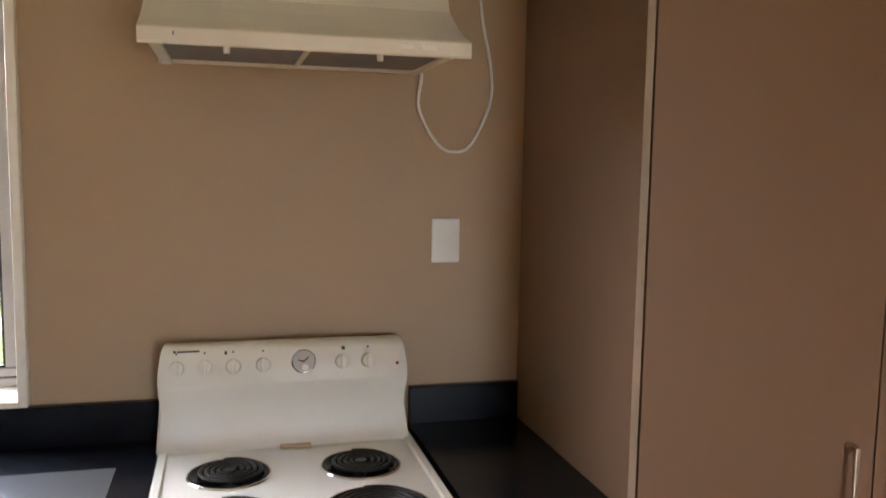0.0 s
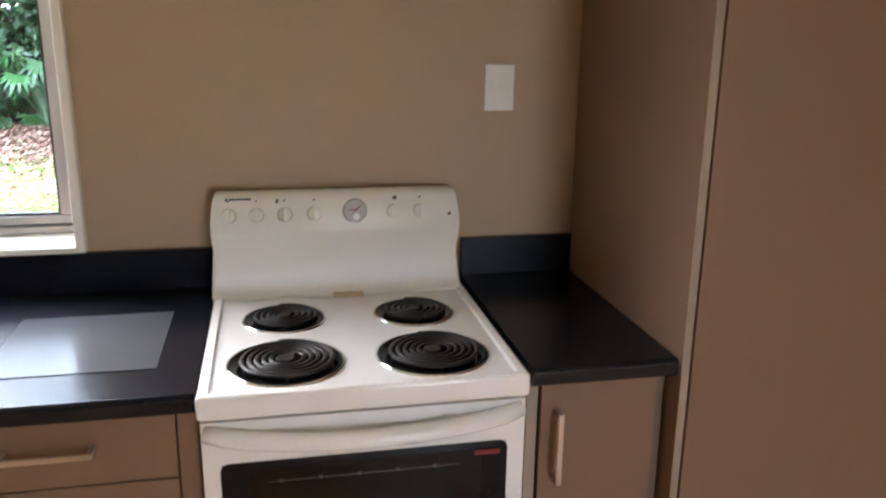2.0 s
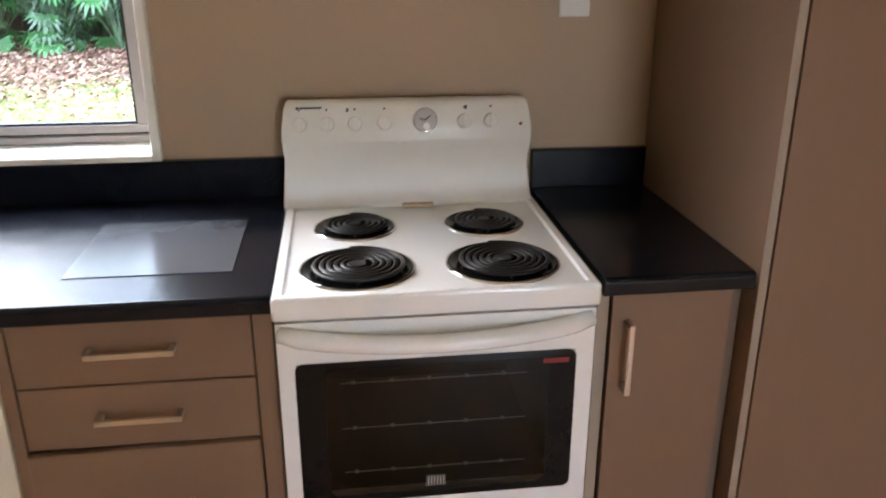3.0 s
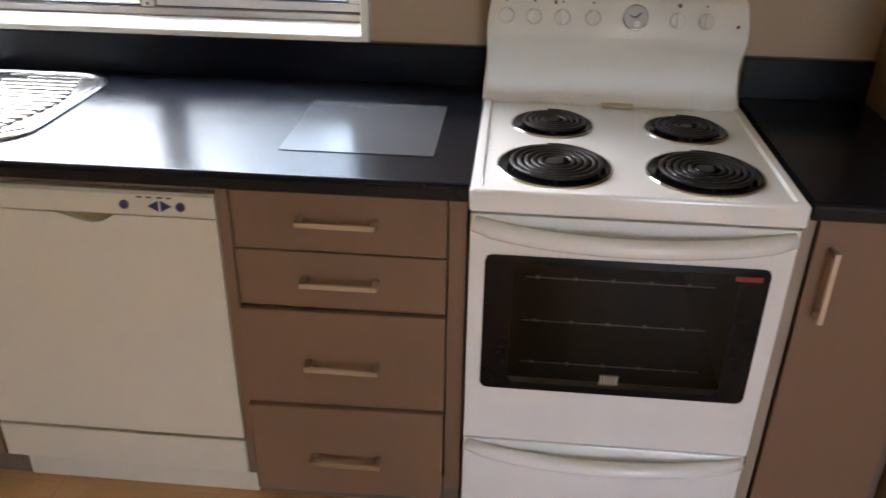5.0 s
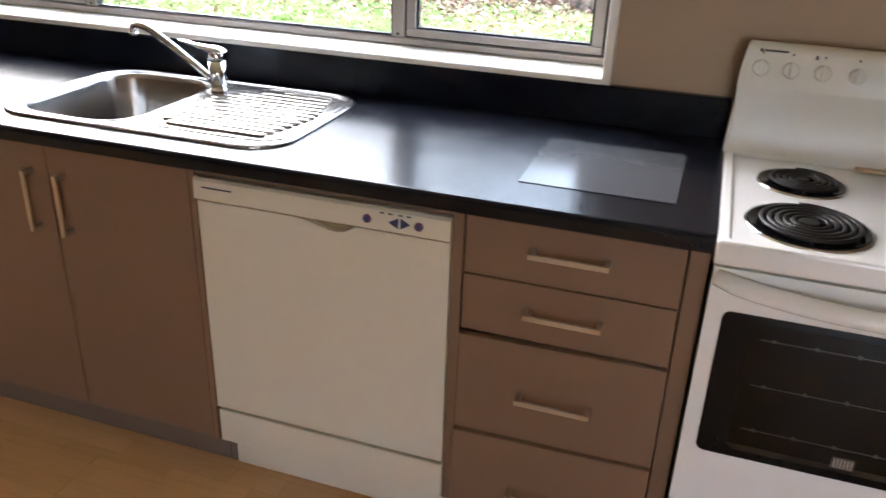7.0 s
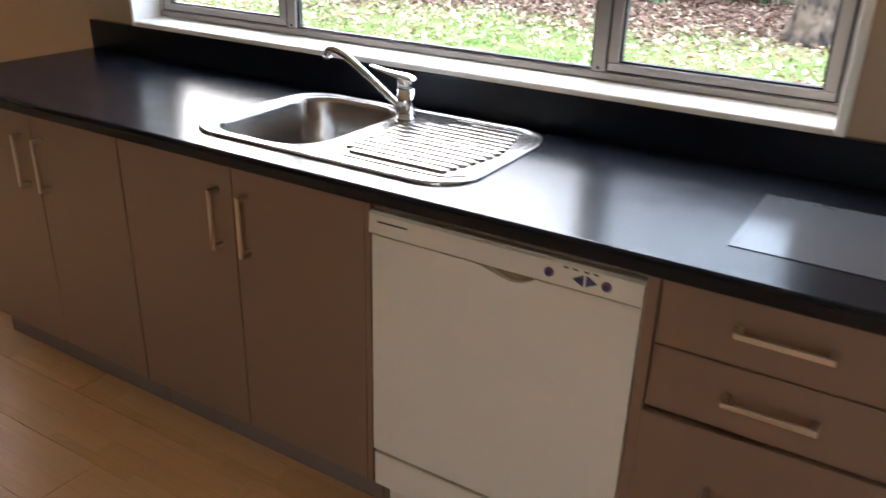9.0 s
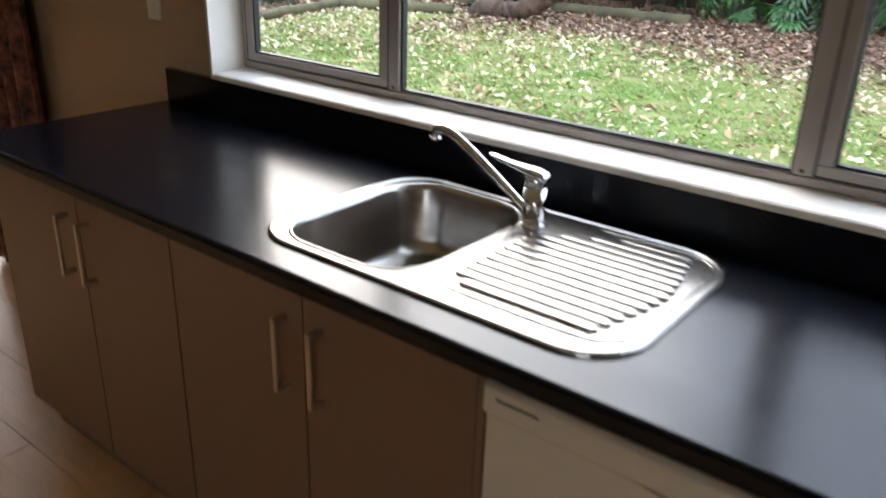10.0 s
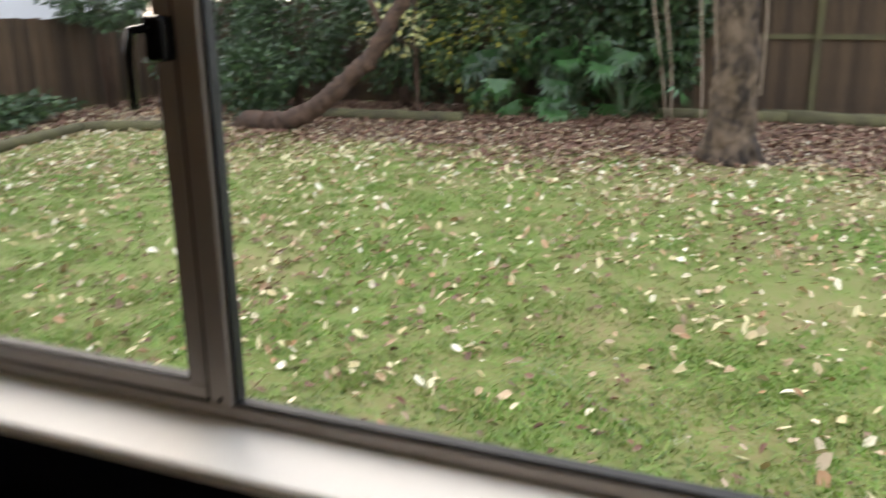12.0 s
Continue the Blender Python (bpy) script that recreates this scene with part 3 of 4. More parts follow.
    part("clock_knob", cyl(p0 + out * 0.007 + Vector((0.003, -0.003, -0.014)), p0 + out * 0.013 + Vector((0.003, -0.003, -0.014)), 0.008, n=14), M_CREAM, c)
    part("badge", box(0.278, 0.352, -0.134, -0.112, 0.896, 0.9035, 0.002), mat("gold_badge", (0.55, 0.42, 0.27), 0.35, metal=0.6), u, "small gold badge")

    for x, y, r in ((0.16, -0.262, 0.072), (0.449, -0.265, 0.072), (0.158, -0.508, 0.094), (0.445, -0.511, 0.094)):
        z = 0.895
        e = part("hotplate", lofted([[(x + q * math.cos(2 * math.pi * k / 40), y + q * math.sin(2 * math.pi * k / 40), z + h) for k in range(40)] for q, h in ((r + 0.016, 0.0), (r + 0.015, 0.004), (r + 0.011, 0.0045), (r + 0.007, 0.001), (r * 0.55, 0.0008), (r * 0.2, 0.0006))]), M_BLACK, u, "black drip bowl with a chrome rim", True)
        part("rim", lofted([[(x + q * math.cos(2 * math.pi * k / 40), y + q * math.sin(2 * math.pi * k / 40), z + h) for k in range(40)] for q, h in ((r + 0.0195, 0.0003), (r + 0.0185, 0.0036), (r + 0.0162, 0.0038))], close=False), M_CHROME, e, smooth=True)
        turns, pts = (4.2, []) if r < 0.09 else (5.2, [])
        for k in range(int(turns * 26) + 1):
            a = 2 * math.pi * k / 26
            q = r * (0.24 + 0.76 * k / (turns * 26))
            pts.append((x + q * math.cos(a + 0.5), y + q * math.sin(a + 0.5), z + 0.0095))
        pitch = r * 0.76 / turns
        part("coil", tube(pts, pitch * 0.37, 8, 0.75), M_COIL, e, "sooty black spiral heating coil", True)
        part("hub", cyl((x, y, z + 0.004), (x, y, z + 0.012), r * 0.2, n=20, bevel=0.002), M_COIL, e)
        for q in range(3):
            a = radians(120 * q + 30)
            part("support", tube([(x + 0.015 * math.cos(a), y + 0.015 * math.sin(a), z + 0.004), (x + r * math.cos(a), y + r * math.sin(a), z + 0.004)], 0.0025, 6), M_COIL, e)

    d = bmesh.new()
    for q in ((0.004, 0.037, 0.314, 0.845), (0.565, 0.602, 0.314, 0.845), (0.037, 0.565, 0.314, 0.452), (0.037, 0.565, 0.76, 0.845)):
        box(q[0], q[1], -0.638, -0.6, q[2], q[3], bm=d)
    bmesh.ops.remove_doubles(d, verts=d.verts[:], dist=0.0003)
    door = part("oven_door", d, M_ENAMEL, u, "white oven door")
    ring = [(px, -0.6405, pz) for px, pz, _ in round_rect(0.034, 0.568, 0.45, 0.762, 0.016, 0)]
    inner = [(px, -0.6412, pz) for px, pz, _ in round_rect(0.088, 0.515, 0.468, 0.748, 0.02, 0)]
    part("window_border", lofted([[(x, -0.6375, z) for x, _, z in ring], ring, inner], close=False), M_BLACK, door, "black printed glass border")
    part("door_glass", lofted([inner, [(x, -0.6413, z) for x, _, z in inner]]), M_OVEN_GLASS, door, "smoked oven glass")
    part("brand_bar", box(0.503, 0.553, -0.643, -0.6416, 0.736, 0.746), M_RED, door)
    st = part("sticker", box(0.275, 0.315, -0.6428, -0.6416, 0.476, 0.502), mat("smoky_label", (0.05, 0.047, 0.045), 0.4, var=0.2), door, "small smoky label with pale bars")
    for k in range(6):
        part("marking", box(0.279 + k * 0.006, 0.2818 + k * 0.006, -0.6434, -0.643, 0.479, 0.499), M_DIAL, st)
    part("handle", tube(arc(0.012, 0.594, -0.632, -0.664, 0.825, 0.803), 0.0185, 12, 1.0), M_ENAMEL, door, "bowed white oven handle", True)
    w = part("warming_drawer", box(0.004, 0.602, -0.636, -0.6, 0.07, 0.307, 0.004), M_ENAMEL, u, "white storage drawer")
    part("handle", tube(arc(0.012, 0.594, -0.63, -0.66, 0.29, 0.268), 0.0175, 12, 1.0), M_ENAMEL, w, "bowed white drawer handle", True)
    part("plinth", box(0.02, 0.586, -0.56, -0.06, 0.0, 0.029), M_KICK, u)
    u.matrix_basis = Matrix.Translation((0.306, -0.32, 0.0))


cooker()


# ---- hood, flex and wall plates ----
def hood():
    u = thing("range_hood", (0.322, -0.25, 1.786), "ivory painted range hood above the cooker", "range hood")
    pr = [(-0.5, 1.785), (-0.503, 1.789), (-0.503, 1.814), (-0.498, 1.818), (-0.44, 1.84), (-0.38, 1.872), (-0.335, 1.902), (-0.322, 1.93), (-0.318, 1.96), (-0.318, 2.0), (-0.001, 2.0), (-0.001, 1.806), (-0.02, 1.806), (-0.02, 1.816), (-0.47, 1.812), (-0.485, 1.788)]
    part("canopy", prism(pr, 0.014, 0.624), M_HOOD, u, "ivory painted sheet metal canopy")
    part("side_rim", box(0.0225, 0.045, -0.484, -0.021, 1.801, 1.8115), M_HOOD, u)
    part("side_rim", box(0.601, 0.6235, -0.484, -0.021, 1.801, 1.8115), M_HOOD, u)
    for a, b in ((0.047, 0.318), (0.328, 0.599)):
        part("filter", box(a, b, -0.482, -0.1, 1.804, 1.811, 0.001), M_GREY, u, "grey mesh grease filter")
    part("divider", box(0.319, 0.327, -0.482, -0.1, 1.799, 1.811), M_HOOD, u)
    for x in (0.166, 0.45):
        part("catch", cyl((x, -0.475, 1.8), (x, -0.475, 1.776), 0.007, 0.006, 12), M_PLASTIC, u, "white filter catch")
    for a, b in ((0.482, 0.511), (0.525, 0.554)):
        part("switch", box(a, b, -0.506, -0.502, 1.797, 1.807, 0.001), M_CREAM, u, "cream rocker switch")
    part("marking", box(0.074, 0.076, -0.504, -0.502, 1.8, 1.808), M_INK, u)
    part("flue_cover", box(0.17, 0.476, -0.28, -0.001, 2.001, 2.466), M_HOOD, u)
    u.matrix_basis = Matrix.Translation((0.322, -0.25, 1.782))


hood()


def smooth_line(pts, n=8):
    """A rounded line through a few points."""
    pts = [Vector(p) for p in pts]
    out = []
    for i in range(len(pts) - 1):
        p0, p1, p2, p3 = pts[max(i - 1, 0)], pts[i], pts[i + 1], pts[min(i + 2, len(pts) - 1)]
        for k in range(n):
            t = k / n
            out.append(0.5 * (2 * p1 + (p2 - p0) * t + (2 * p0 - 5 * p1 + 4 * p2 - p3) * t * t + (3 * p1 - p0 - 3 * p2 + p3) * t ** 3))
    return out + [pts[-1]]


tagged(part("power_flex", tube(smooth_line([(0.615, -0.03, 1.82), (0.64, -0.014, 1.8), (0.636, -0.008, 1.715), (0.688, -0.007, 1.628), (0.735, -0.007, 1.61), (0.777, -0.007, 1.632), (0.824, -0.007, 1.735), (0.824, -0.007, 1.83), (0.796, -0.007, 1.97), (0.784, -0.007, 2.18)]), 0.0042, 8), M_PLASTIC, None, "", True), "white power flex looped against the wall", "cable")


def wall_plate(name, x0, x1, z0, z1, rockers, label):
    u = thing(name, ((x0 + x1) / 2, -0.005, z0), label, "switch")
    p = part("plate", box(x0, x1, -0.009, -0.0005, z0, z1, 0.003), M_PLASTIC, u)
    for x, z, w, h in rockers:
        part("rocker", box(x - w, x + w, -0.0108, -0.0091, z - h, z + h, 0.0008), M_PLASTIC, u)


wall_plate("cooker_switch", 0.675, 0.75, 1.323, 1.438, [(0.717, 1.375, 0.009, 0.012)], "white cooker isolating switch on the tan wall")
wall_plate("light_switch", -2.834, -2.77, 1.138, 1.248, [(-2.802, 1.21, 0.007, 0.012), (-2.802, 1.178, 0.007, 0.012)], "white light switch on the tan wall")

# ---- sink and tap ----
def sink():
    u = thing("sink", (-1.325, -0.3, 0.9), "stainless steel sink with bowl and ribbed drainer", "sink")
    X0, X1, Y0, Y1, R = -1.712, -0.914, -0.558, -0.055, 0.11
    bx0, bx1, by0, by1 = -1.666, -1.336, -0.524, -0.097
    deck = bmesh.new()
    rings = [round_rect(X0, X1, Y0, Y1, R, 0.9005), round_rect(X0 + 0.001, X1 - 0.001, Y0 + 0.001, Y1 - 0.001, R, 0.905), round_rect(X0 + 0.006, X1 - 0.006, Y0 + 0.006, Y1 - 0.006, R - 0.005, 0.9075), round_rect(X0 + 0.014, X1 - 0.014, Y0 + 0.014, Y1 - 0.014, R - 0.012, 0.9075), round_rect(X0 + 0.02, X1 - 0.02, Y0 + 0.02, Y1 - 0.02, R - 0.018, 0.9045)]
    lofted(rings, deck, close=False)
    deck.verts.ensure_lookup_table()
    n = len(rings[0])
    outer = deck.verts[-n:]
    hole = [deck.verts.new(p) for p in round_rect(bx0 - 0.012, bx1 + 0.012, by0 - 0.012, by1 + 0.012, 0.112, 0.9045)]
    edges = [deck.edges.get((outer[k], outer[(k + 1) % n])) for k in range(n)] + [deck.edges.new((hole[k], hole[(k + 1) % n])) for k in range(n)]
    bmesh.ops.triangle_fill(deck, edges=edges, use_beauty=True)
    part("deck", deck, M_STEEL, u, "brushed stainless steel deck")
    bowl = lofted([round_rect(bx0 - g, bx1 + g, by0 - g, by1 + g, max(0.03, 0.1 + g), z) for g, z in ((0.012, 0.9045), (0.009, 0.907), (0.005, 0.9072), (0.001, 0.904), (-0.004, 0.893), (-0.012, 0.79), (-0.018, 0.765), (-0.03, 0.752), (-0.05, 0.747), (-0.1, 0.744))])
    part("bowl", bowl, M_STEEL, u, "deep brushed steel bowl", True)
    w = part("waste", cyl((-1.5, -0.3, 0.7445), (-1.5, -0.3, 0.748), 0.035, n=24, bevel=0.001), M_CHROME, u, "chrome basket waste")
    for k in range(6):
        a = radians(60 * k)
        part("slot", cyl((-1.5 + 0.018 * math.cos(a), -0.3 + 0.018 * math.sin(a), 0.748), (-1.5 + 0.018 * math.cos(a), -0.3 + 0.018 * math.sin(a), 0.7485), 0.005, n=8), M_RUBBER, w)
    for k in range(13):                               # flat-topped drainer ribs with narrow channels between
        y = -0.482 + 0.0292 * k
        lead = 0.012 * abs(k - 6) ** 1.3 * 0.3
        x0, x1 = -1.282 + (0.03 if k == 0 else 0) + (0.05 * (k - 9) if k > 9 else 0), -0.952 - lead
        rib = bmesh.new()
        lofted([round_rect(x0 + g, x1 - g, y + g, y + 0.0255 - g, 0.0125 - g, z, 5) for g, z in ((0.0, 0.9046), (0.0012, 0.9082), (0.0034, 0.9103), (0.007, 0.911))], rib)
        part("drainer_rib", rib, M_STEEL, u)
    part("drainer_edge", tube(smooth_line([(-1.268, -0.497, 0.9035), (-1.22, -0.503, 0.9045), (-1.015, -0.503, 0.9045), (-0.96, -0.48, 0.9045), (-0.94, -0.43, 0.9045), (-0.94, -0.17, 0.9045), (-0.96, -0.11, 0.9045), (-1.015, -0.09, 0.9045), (-1.19, -0.09, 0.9035)]), 0.004, 8, 0.7), M_STEEL, u, smooth=True)


def tap():
    u = thing("mixer_tap", (-1.306, -0.16, 0.905), "polished chrome mixer tap with raised spout", "tap")
    x, y = -1.306, -0.16
    part("base", cyl((x, y, 0.905), (x, y, 0.912), 0.027, 0.025, 28, bevel=0.002), M_CHROME, u, smooth=True)
    part("column", cyl((x, y, 0.912), (x, y, 0.985), 0.0235, 0.0225, 28), M_CHROME, u, smooth=True)
    part("collar", cyl((x, y, 0.9852), (x, y, 0.9865), 0.0215, n=28), M_RUBBER, u)
    part("cap", cyl((x, y, 0.9867), (x, y, 1.007), 0.0225, 0.0215, 28, bevel=0.003), M_CHROME, u, smooth=True)
    part("spout", tube(smooth_line([(x - 0.012, y, 0.928), (x - 0.05, y + 0.002, 0.952), (x - 0.12, y + 0.005, 0.996), (x - 0.19, y + 0.009, 1.036), (x - 0.228, y + 0.011, 1.0515), (x - 0.254, y + 0.012, 1.053), (x - 0.265, y + 0.013, 1.047), (x - 0.267, y + 0.013, 1.034)]), 0.0102, 14), M_CHROME, u, "long chrome spout", True)
    part("aerator", cyl((x - 0.267, y + 0.013, 1.034), (x - 0.267, y + 0.013, 1.025), 0.0125, n=18), M_CHROME, u, smooth=True)
    lev = bmesh.new()
    rings = []
    for cx, cz, hw, hh in ((x + 0.025, 1.006, 0.012, 0.006), (x + 0.019, 1.008, 0.02, 0.011), (x, 1.012, 0.021, 0.012), (x - 0.03, 1.016, 0.015, 0.008), (x - 0.065, 1.021, 0.012, 0.005), (x - 0.105, 1.0285, 0.011, 0.0035), (x - 0.112, 1.0295, 0.008, 0.002)):
        rings.append([(cx, y + hw * math.cos(a), cz + hh * math.sin(a)) for a in (2 * math.pi * k / 14 for k in range(14))])
    lofted(rings, lev)
    lev.verts.ensure_lookup_table()
    lev.faces.new(lev.verts[:14][::-1])
    part("lever", lev, M_CHROME, u, "flat chrome lever", True)


sink()
tap()
tagged(part("plastic_sheet", box(-0.39, -0.077, -0.506, -0.187, 0.9003, 0.9017), M_SHEET), "clear plastic cutting sheet lying on the black worktop", "cutting board")


# ---- curtain at the glazed door ----
M_CURTAIN = mat("dark_floral_curtain", (0.028, 0.012, 0.01), 0.85, var=0.4, scale=15, fine=38, tint=(0.2, 0.075, 0.055), bump=0.001, contrast=4.5)


def curtain():
    u = thing("curtain", (-3.85, -0.08, 0.02), "dark red and brown floral curtain drawn open", "curtain")
    nx, nz = 90, 14
    verts, faces = [], []
    for j in range(nz + 1):
        z = 0.03 + 2.12 * j / nz
        for i in range(nx + 1):
            q = i / nx
            amp = 0.035 + 0.012 * math.sin(3 * q + z)
            verts.append((-4.08 + 0.59 * q + 0.01 * math.sin(z * 2 + q * 9), -0.085 + amp * math.sin(q * 2 * math.pi * 6.5 + 0.25 * math.sin(z * 1.7)), z))
    for j in range(nz):
        for i in range(nx):
            a = j * (nx + 1) + i
            faces.append((a, a + 1, a + nx + 2, a + nx + 1))
    c = hang(mesh_of("drape", verts, faces, M_CURTAIN, True), u)
    s = c.modifiers.new("thick", 'SOLIDIFY')
    s.thickness = 0.003
    part("rail", tube([(-5.4, -0.085, 2.17), (-3.58, -0.085, 2.17)], 0.012, 10), M_TRIM, u, "white curtain rail", True)
    for x in (-5.3, -4.5, -3.65):
        part("bracket", box(x - 0.01, x + 0.01, -0.085, -0.0005, 2.16, 2.18, 0.002), M_TRIM, u)


curtain()


# ---- garden ----
GZ = -0.25
rng = np.random.default_rng(5)
M_LAWN = mat("mown_lawn_earth", (0.1, 0.195, 0.018), 0.95, var=0.2, scale=0.9, fine=22, bump=0.02, contrast=3.4, tint=(0.17, 0.135, 0.06))
M_SOIL = mat("leaf_litter_soil", (0.06, 0.035, 0.025), 0.95, var=0.4, scale=3, fine=40, bump=0.02, tint=(0.1, 0.06, 0.04))
M_BLADE = mat("grass_blade", (0.07, 0.22, 0.012), 0.6, var=0.12, scale=0.8, fine=7, tint=(0.19, 0.165, 0.075), by_mix=0.6, contrast=3.2, by_island=[(0.02, 0.06, 0.008), (0.055, 0.15, 0.012), (0.13, 0.3, 0.026), (0.23, 0.39, 0.05), (0.28, 0.24, 0.09), (0.1, 0.26, 0.02), (0.17, 0.36, 0.045)])
M_FALLEN = mat("fallen_leaf", (0.5, 0.4, 0.22), 0.65, by_island=[(0.78, 0.72, 0.46), (0.52, 0.42, 0.2), (0.86, 0.83, 0.68), (0.3, 0.17, 0.09), (0.68, 0.62, 0.36), (0.17, 0.09, 0.055), (0.42, 0.2, 0.1), (0.78, 0.74, 0.55)])
M_LITTER = mat("brown_leaf_litter", (0.22, 0.12, 0.08), 0.75, by_island=[(0.06, 0.024, 0.016), (0.19, 0.09, 0.06), (0.11, 0.046, 0.03), (0.5, 0.39, 0.26), (0.08, 0.034, 0.023), (0.27, 0.14, 0.09), (0.04, 0.018, 0.013)])
# shrub leaves: near-black tones stand in for shaded gaps, lighter ones for highlights
M_LEAF = mat("shade_toned_shrub_leaf", (0.04, 0.08, 0.028), 0.4, by_island=[(0.006, 0.016, 0.007), (0.02, 0.05, 0.016), (0.08, 0.15, 0.055), (0.012, 0.03, 0.012), (0.035, 0.085, 0.03), (0.005, 0.013, 0.006)])
M_PALE = mat("pale_shrub_leaf", (0.08, 0.14, 0.05), 0.4, by_island=[(0.01, 0.028, 0.012), (0.04, 0.085, 0.03), (0.1, 0.17, 0.06), (0.02, 0.045, 0.016), (0.06, 0.11, 0.035), (0.5, 0.42, 0.06)])
M_BARK = mat("rough_bark", (0.022, 0.013, 0.008), 0.95, var=0.5, contrast=5.0, scale=4, fine=20, stretch=(1, 1, 0.6), bump=0.06, tint=(0.09, 0.062, 0.041))
M_LIMB = mat("red_brown_bark", (0.035, 0.018, 0.011), 0.9, var=0.5, scale=6, fine=24, bump=0.04, contrast=3.2, tint=(0.075, 0.042, 0.027))
M_FENCE = mat("weathered_paling", (0.05, 0.03, 0.017), 0.9, var=0.5, scale=2, fine=16, stretch=(4, 4, 0.35), bump=0.006, contrast=3.2, tint=(0.072, 0.045, 0.025), by_object=0.9)
M_LOG = mat("mossy_timber_edging", (0.05, 0.038, 0.024), 0.9, contrast=2.8, var=0.3, scale=4, fine=30, bump=0.01, tint=(0.09, 0.085, 0.036))
M_SHED = mat("pale_shed_wall", (0.62, 0.62, 0.64), 0.7, var=0.05)

tagged(part("ground", box(-60, 60, -60, 90, GZ - 0.3, GZ), M_LAWN), "mown green lawn scattered with fallen leaves", "lawn", kind="structure")
bed = bmesh.new()
pts = [(-8.6, 10.8), (-7.4, 10.0), (-6.2, 9.6), (-4.6, 9.9), (-3.2, 10.0), (-1.2, 9.5), (1.4, 9.8), (5, 9.6), (18, 9.6), (18, 18), (-8.6, 18)]
bed.faces.new([bed.verts.new((x, y, GZ + 0.006)) for x, y in pts])
tagged(part("planting_bed", bed, M_SOIL), "brown planting bed covered with leaf litter", "ground", kind="structure")


bed = bmesh.new()
pts = [(-13.7, 1.2), (-10.35, 4.6), (-11.3, 9.1), (-9.6, 10.0), (-8.65, 10.7), (-8.65, 14.2), (-13.7, 14.2)]
bed.faces.new([bed.verts.new((x, y, GZ + 0.005)) for x, y in pts])
tagged(part("planting_bed", bed, M_SOIL), "shady brown earth bed before the paling fence", "ground", kind="structure")


def scatter(name, n, xs, ys, size, material, label, category, keep=None, lift=(0.0, 0.02), flat=0.35, leaf=(0.5, 1.0)):
    """Many small folded leaves lying about: four triangles each, in one mesh."""
    x, y = rng.uniform(*xs, n * 3), rng.uniform(*ys, n * 3)
    if keep is not None:
        ok = rng.random(n * 3) < keep(x, y)
        x, y = x[ok], y[ok]
    x, y = x[:n], y[:n]
    n = len(x)
    a, s = rng.uniform(0, 2 * np.pi, n), rng.uniform(*size, n)
    w = s * rng.uniform(*leaf, n)
    c = np.stack([x, y, GZ + 0.012 + rng.uniform(*lift, n)], 1)
    tilt = rng.normal(0, flat, (n, 2))
    u = np.stack([np.cos(a), np.sin(a), tilt[:, 0]], 1) * s[:, None] * 0.5
    v = np.stack([-np.sin(a), np.cos(a), tilt[:, 1]], 1) * w[:, None] * 0.5
    up = np.array([0, 0, 1.0]) * (s * rng.uniform(0.05, 0.3, n))[:, None]
    curl = np.array([0, 0, 1.0]) * (s * rng.uniform(-0.05, 0.25, n))[:, None]
    k0, k1 = rng.uniform(0.55, 1.0, (2, n, 1))
    verts = np.stack([c - u, c - u * 0.35 + v * k0 + up, c + u * 0.45 + v * 0.8 + up, c + u * 1.15 + curl, c + u * 0.4 - v * 0.8 + up, c - u * 0.3 - v * k1 + up, c], 1).reshape(-1, 3)
    base = np.arange(n) * 7
    faces = np.stack([np.stack([base + i, base + (i + 1) % 6, base + 6], 1) for i in range(6)], 1).reshape(-1, 3)
    ob = mesh_of(name, verts.tolist(), faces.tolist(), material)
    return tagged(ob, label, category, kind="stuff")


def patchy(x, y):
    clump = np.sin(x * 2.9 + 1.7 * np.sin(y * 1.1)) * np.sin(y * 2.3 + 0.8 * x)
    return np.clip(0.2 + 0.2 * np.sin(x * 1.3 + 0.7) * np.sin(y * 0.9 + x * 0.4) + 0.16 * clump + 0.085 * (y - 2.0), 0.04, 1)


scatter("fallen_leaves", 14000, (-13.5, 5), (0.8, 11.6), (0.03, 0.082), M_FALLEN, "pale yellow fallen leaves strewn over the lawn", "leaves", patchy, flat=0.55, leaf=(0.35, 0.85))
scatter("leaf_litter", 24000, (-9, 5), (7.4, 13.9), (0.035, 0.095), M_LITTER, "thick brown leaf litter under the trees", "leaves", lambda x, y: np.clip((y - 7.6 + 0.6 * np.sin(x * 1.3) + 0.3 * np.sin(x * 3.7 + y)) * 0.32, 0, 1) ** 1.6, lift=(0.0, 0.04))

scatter("leaf_litter", 5000, (-13.6, -8.7), (3.0, 14.0), (0.05, 0.11), M_LITTER, "brown leaf litter along the side fence", "leaves", lambda x, y: ((x < -10.45 - 0.21 * (y - 4.6)) | (y > 10.7)) * 1.0, lift=(0.0, 0.03))
scatter("lawn_debris", 7000, (-11.5, 5), (0.8, 10.0), (0.02, 0.06), M_LITTER, "small brown twigs and dead leaves in the grass", "leaves", lambda x, y: np.clip(0.3 + 0.5 * np.sin(x * 0.8 + 2) * np.sin(y * 1.2), 0.05, 1))


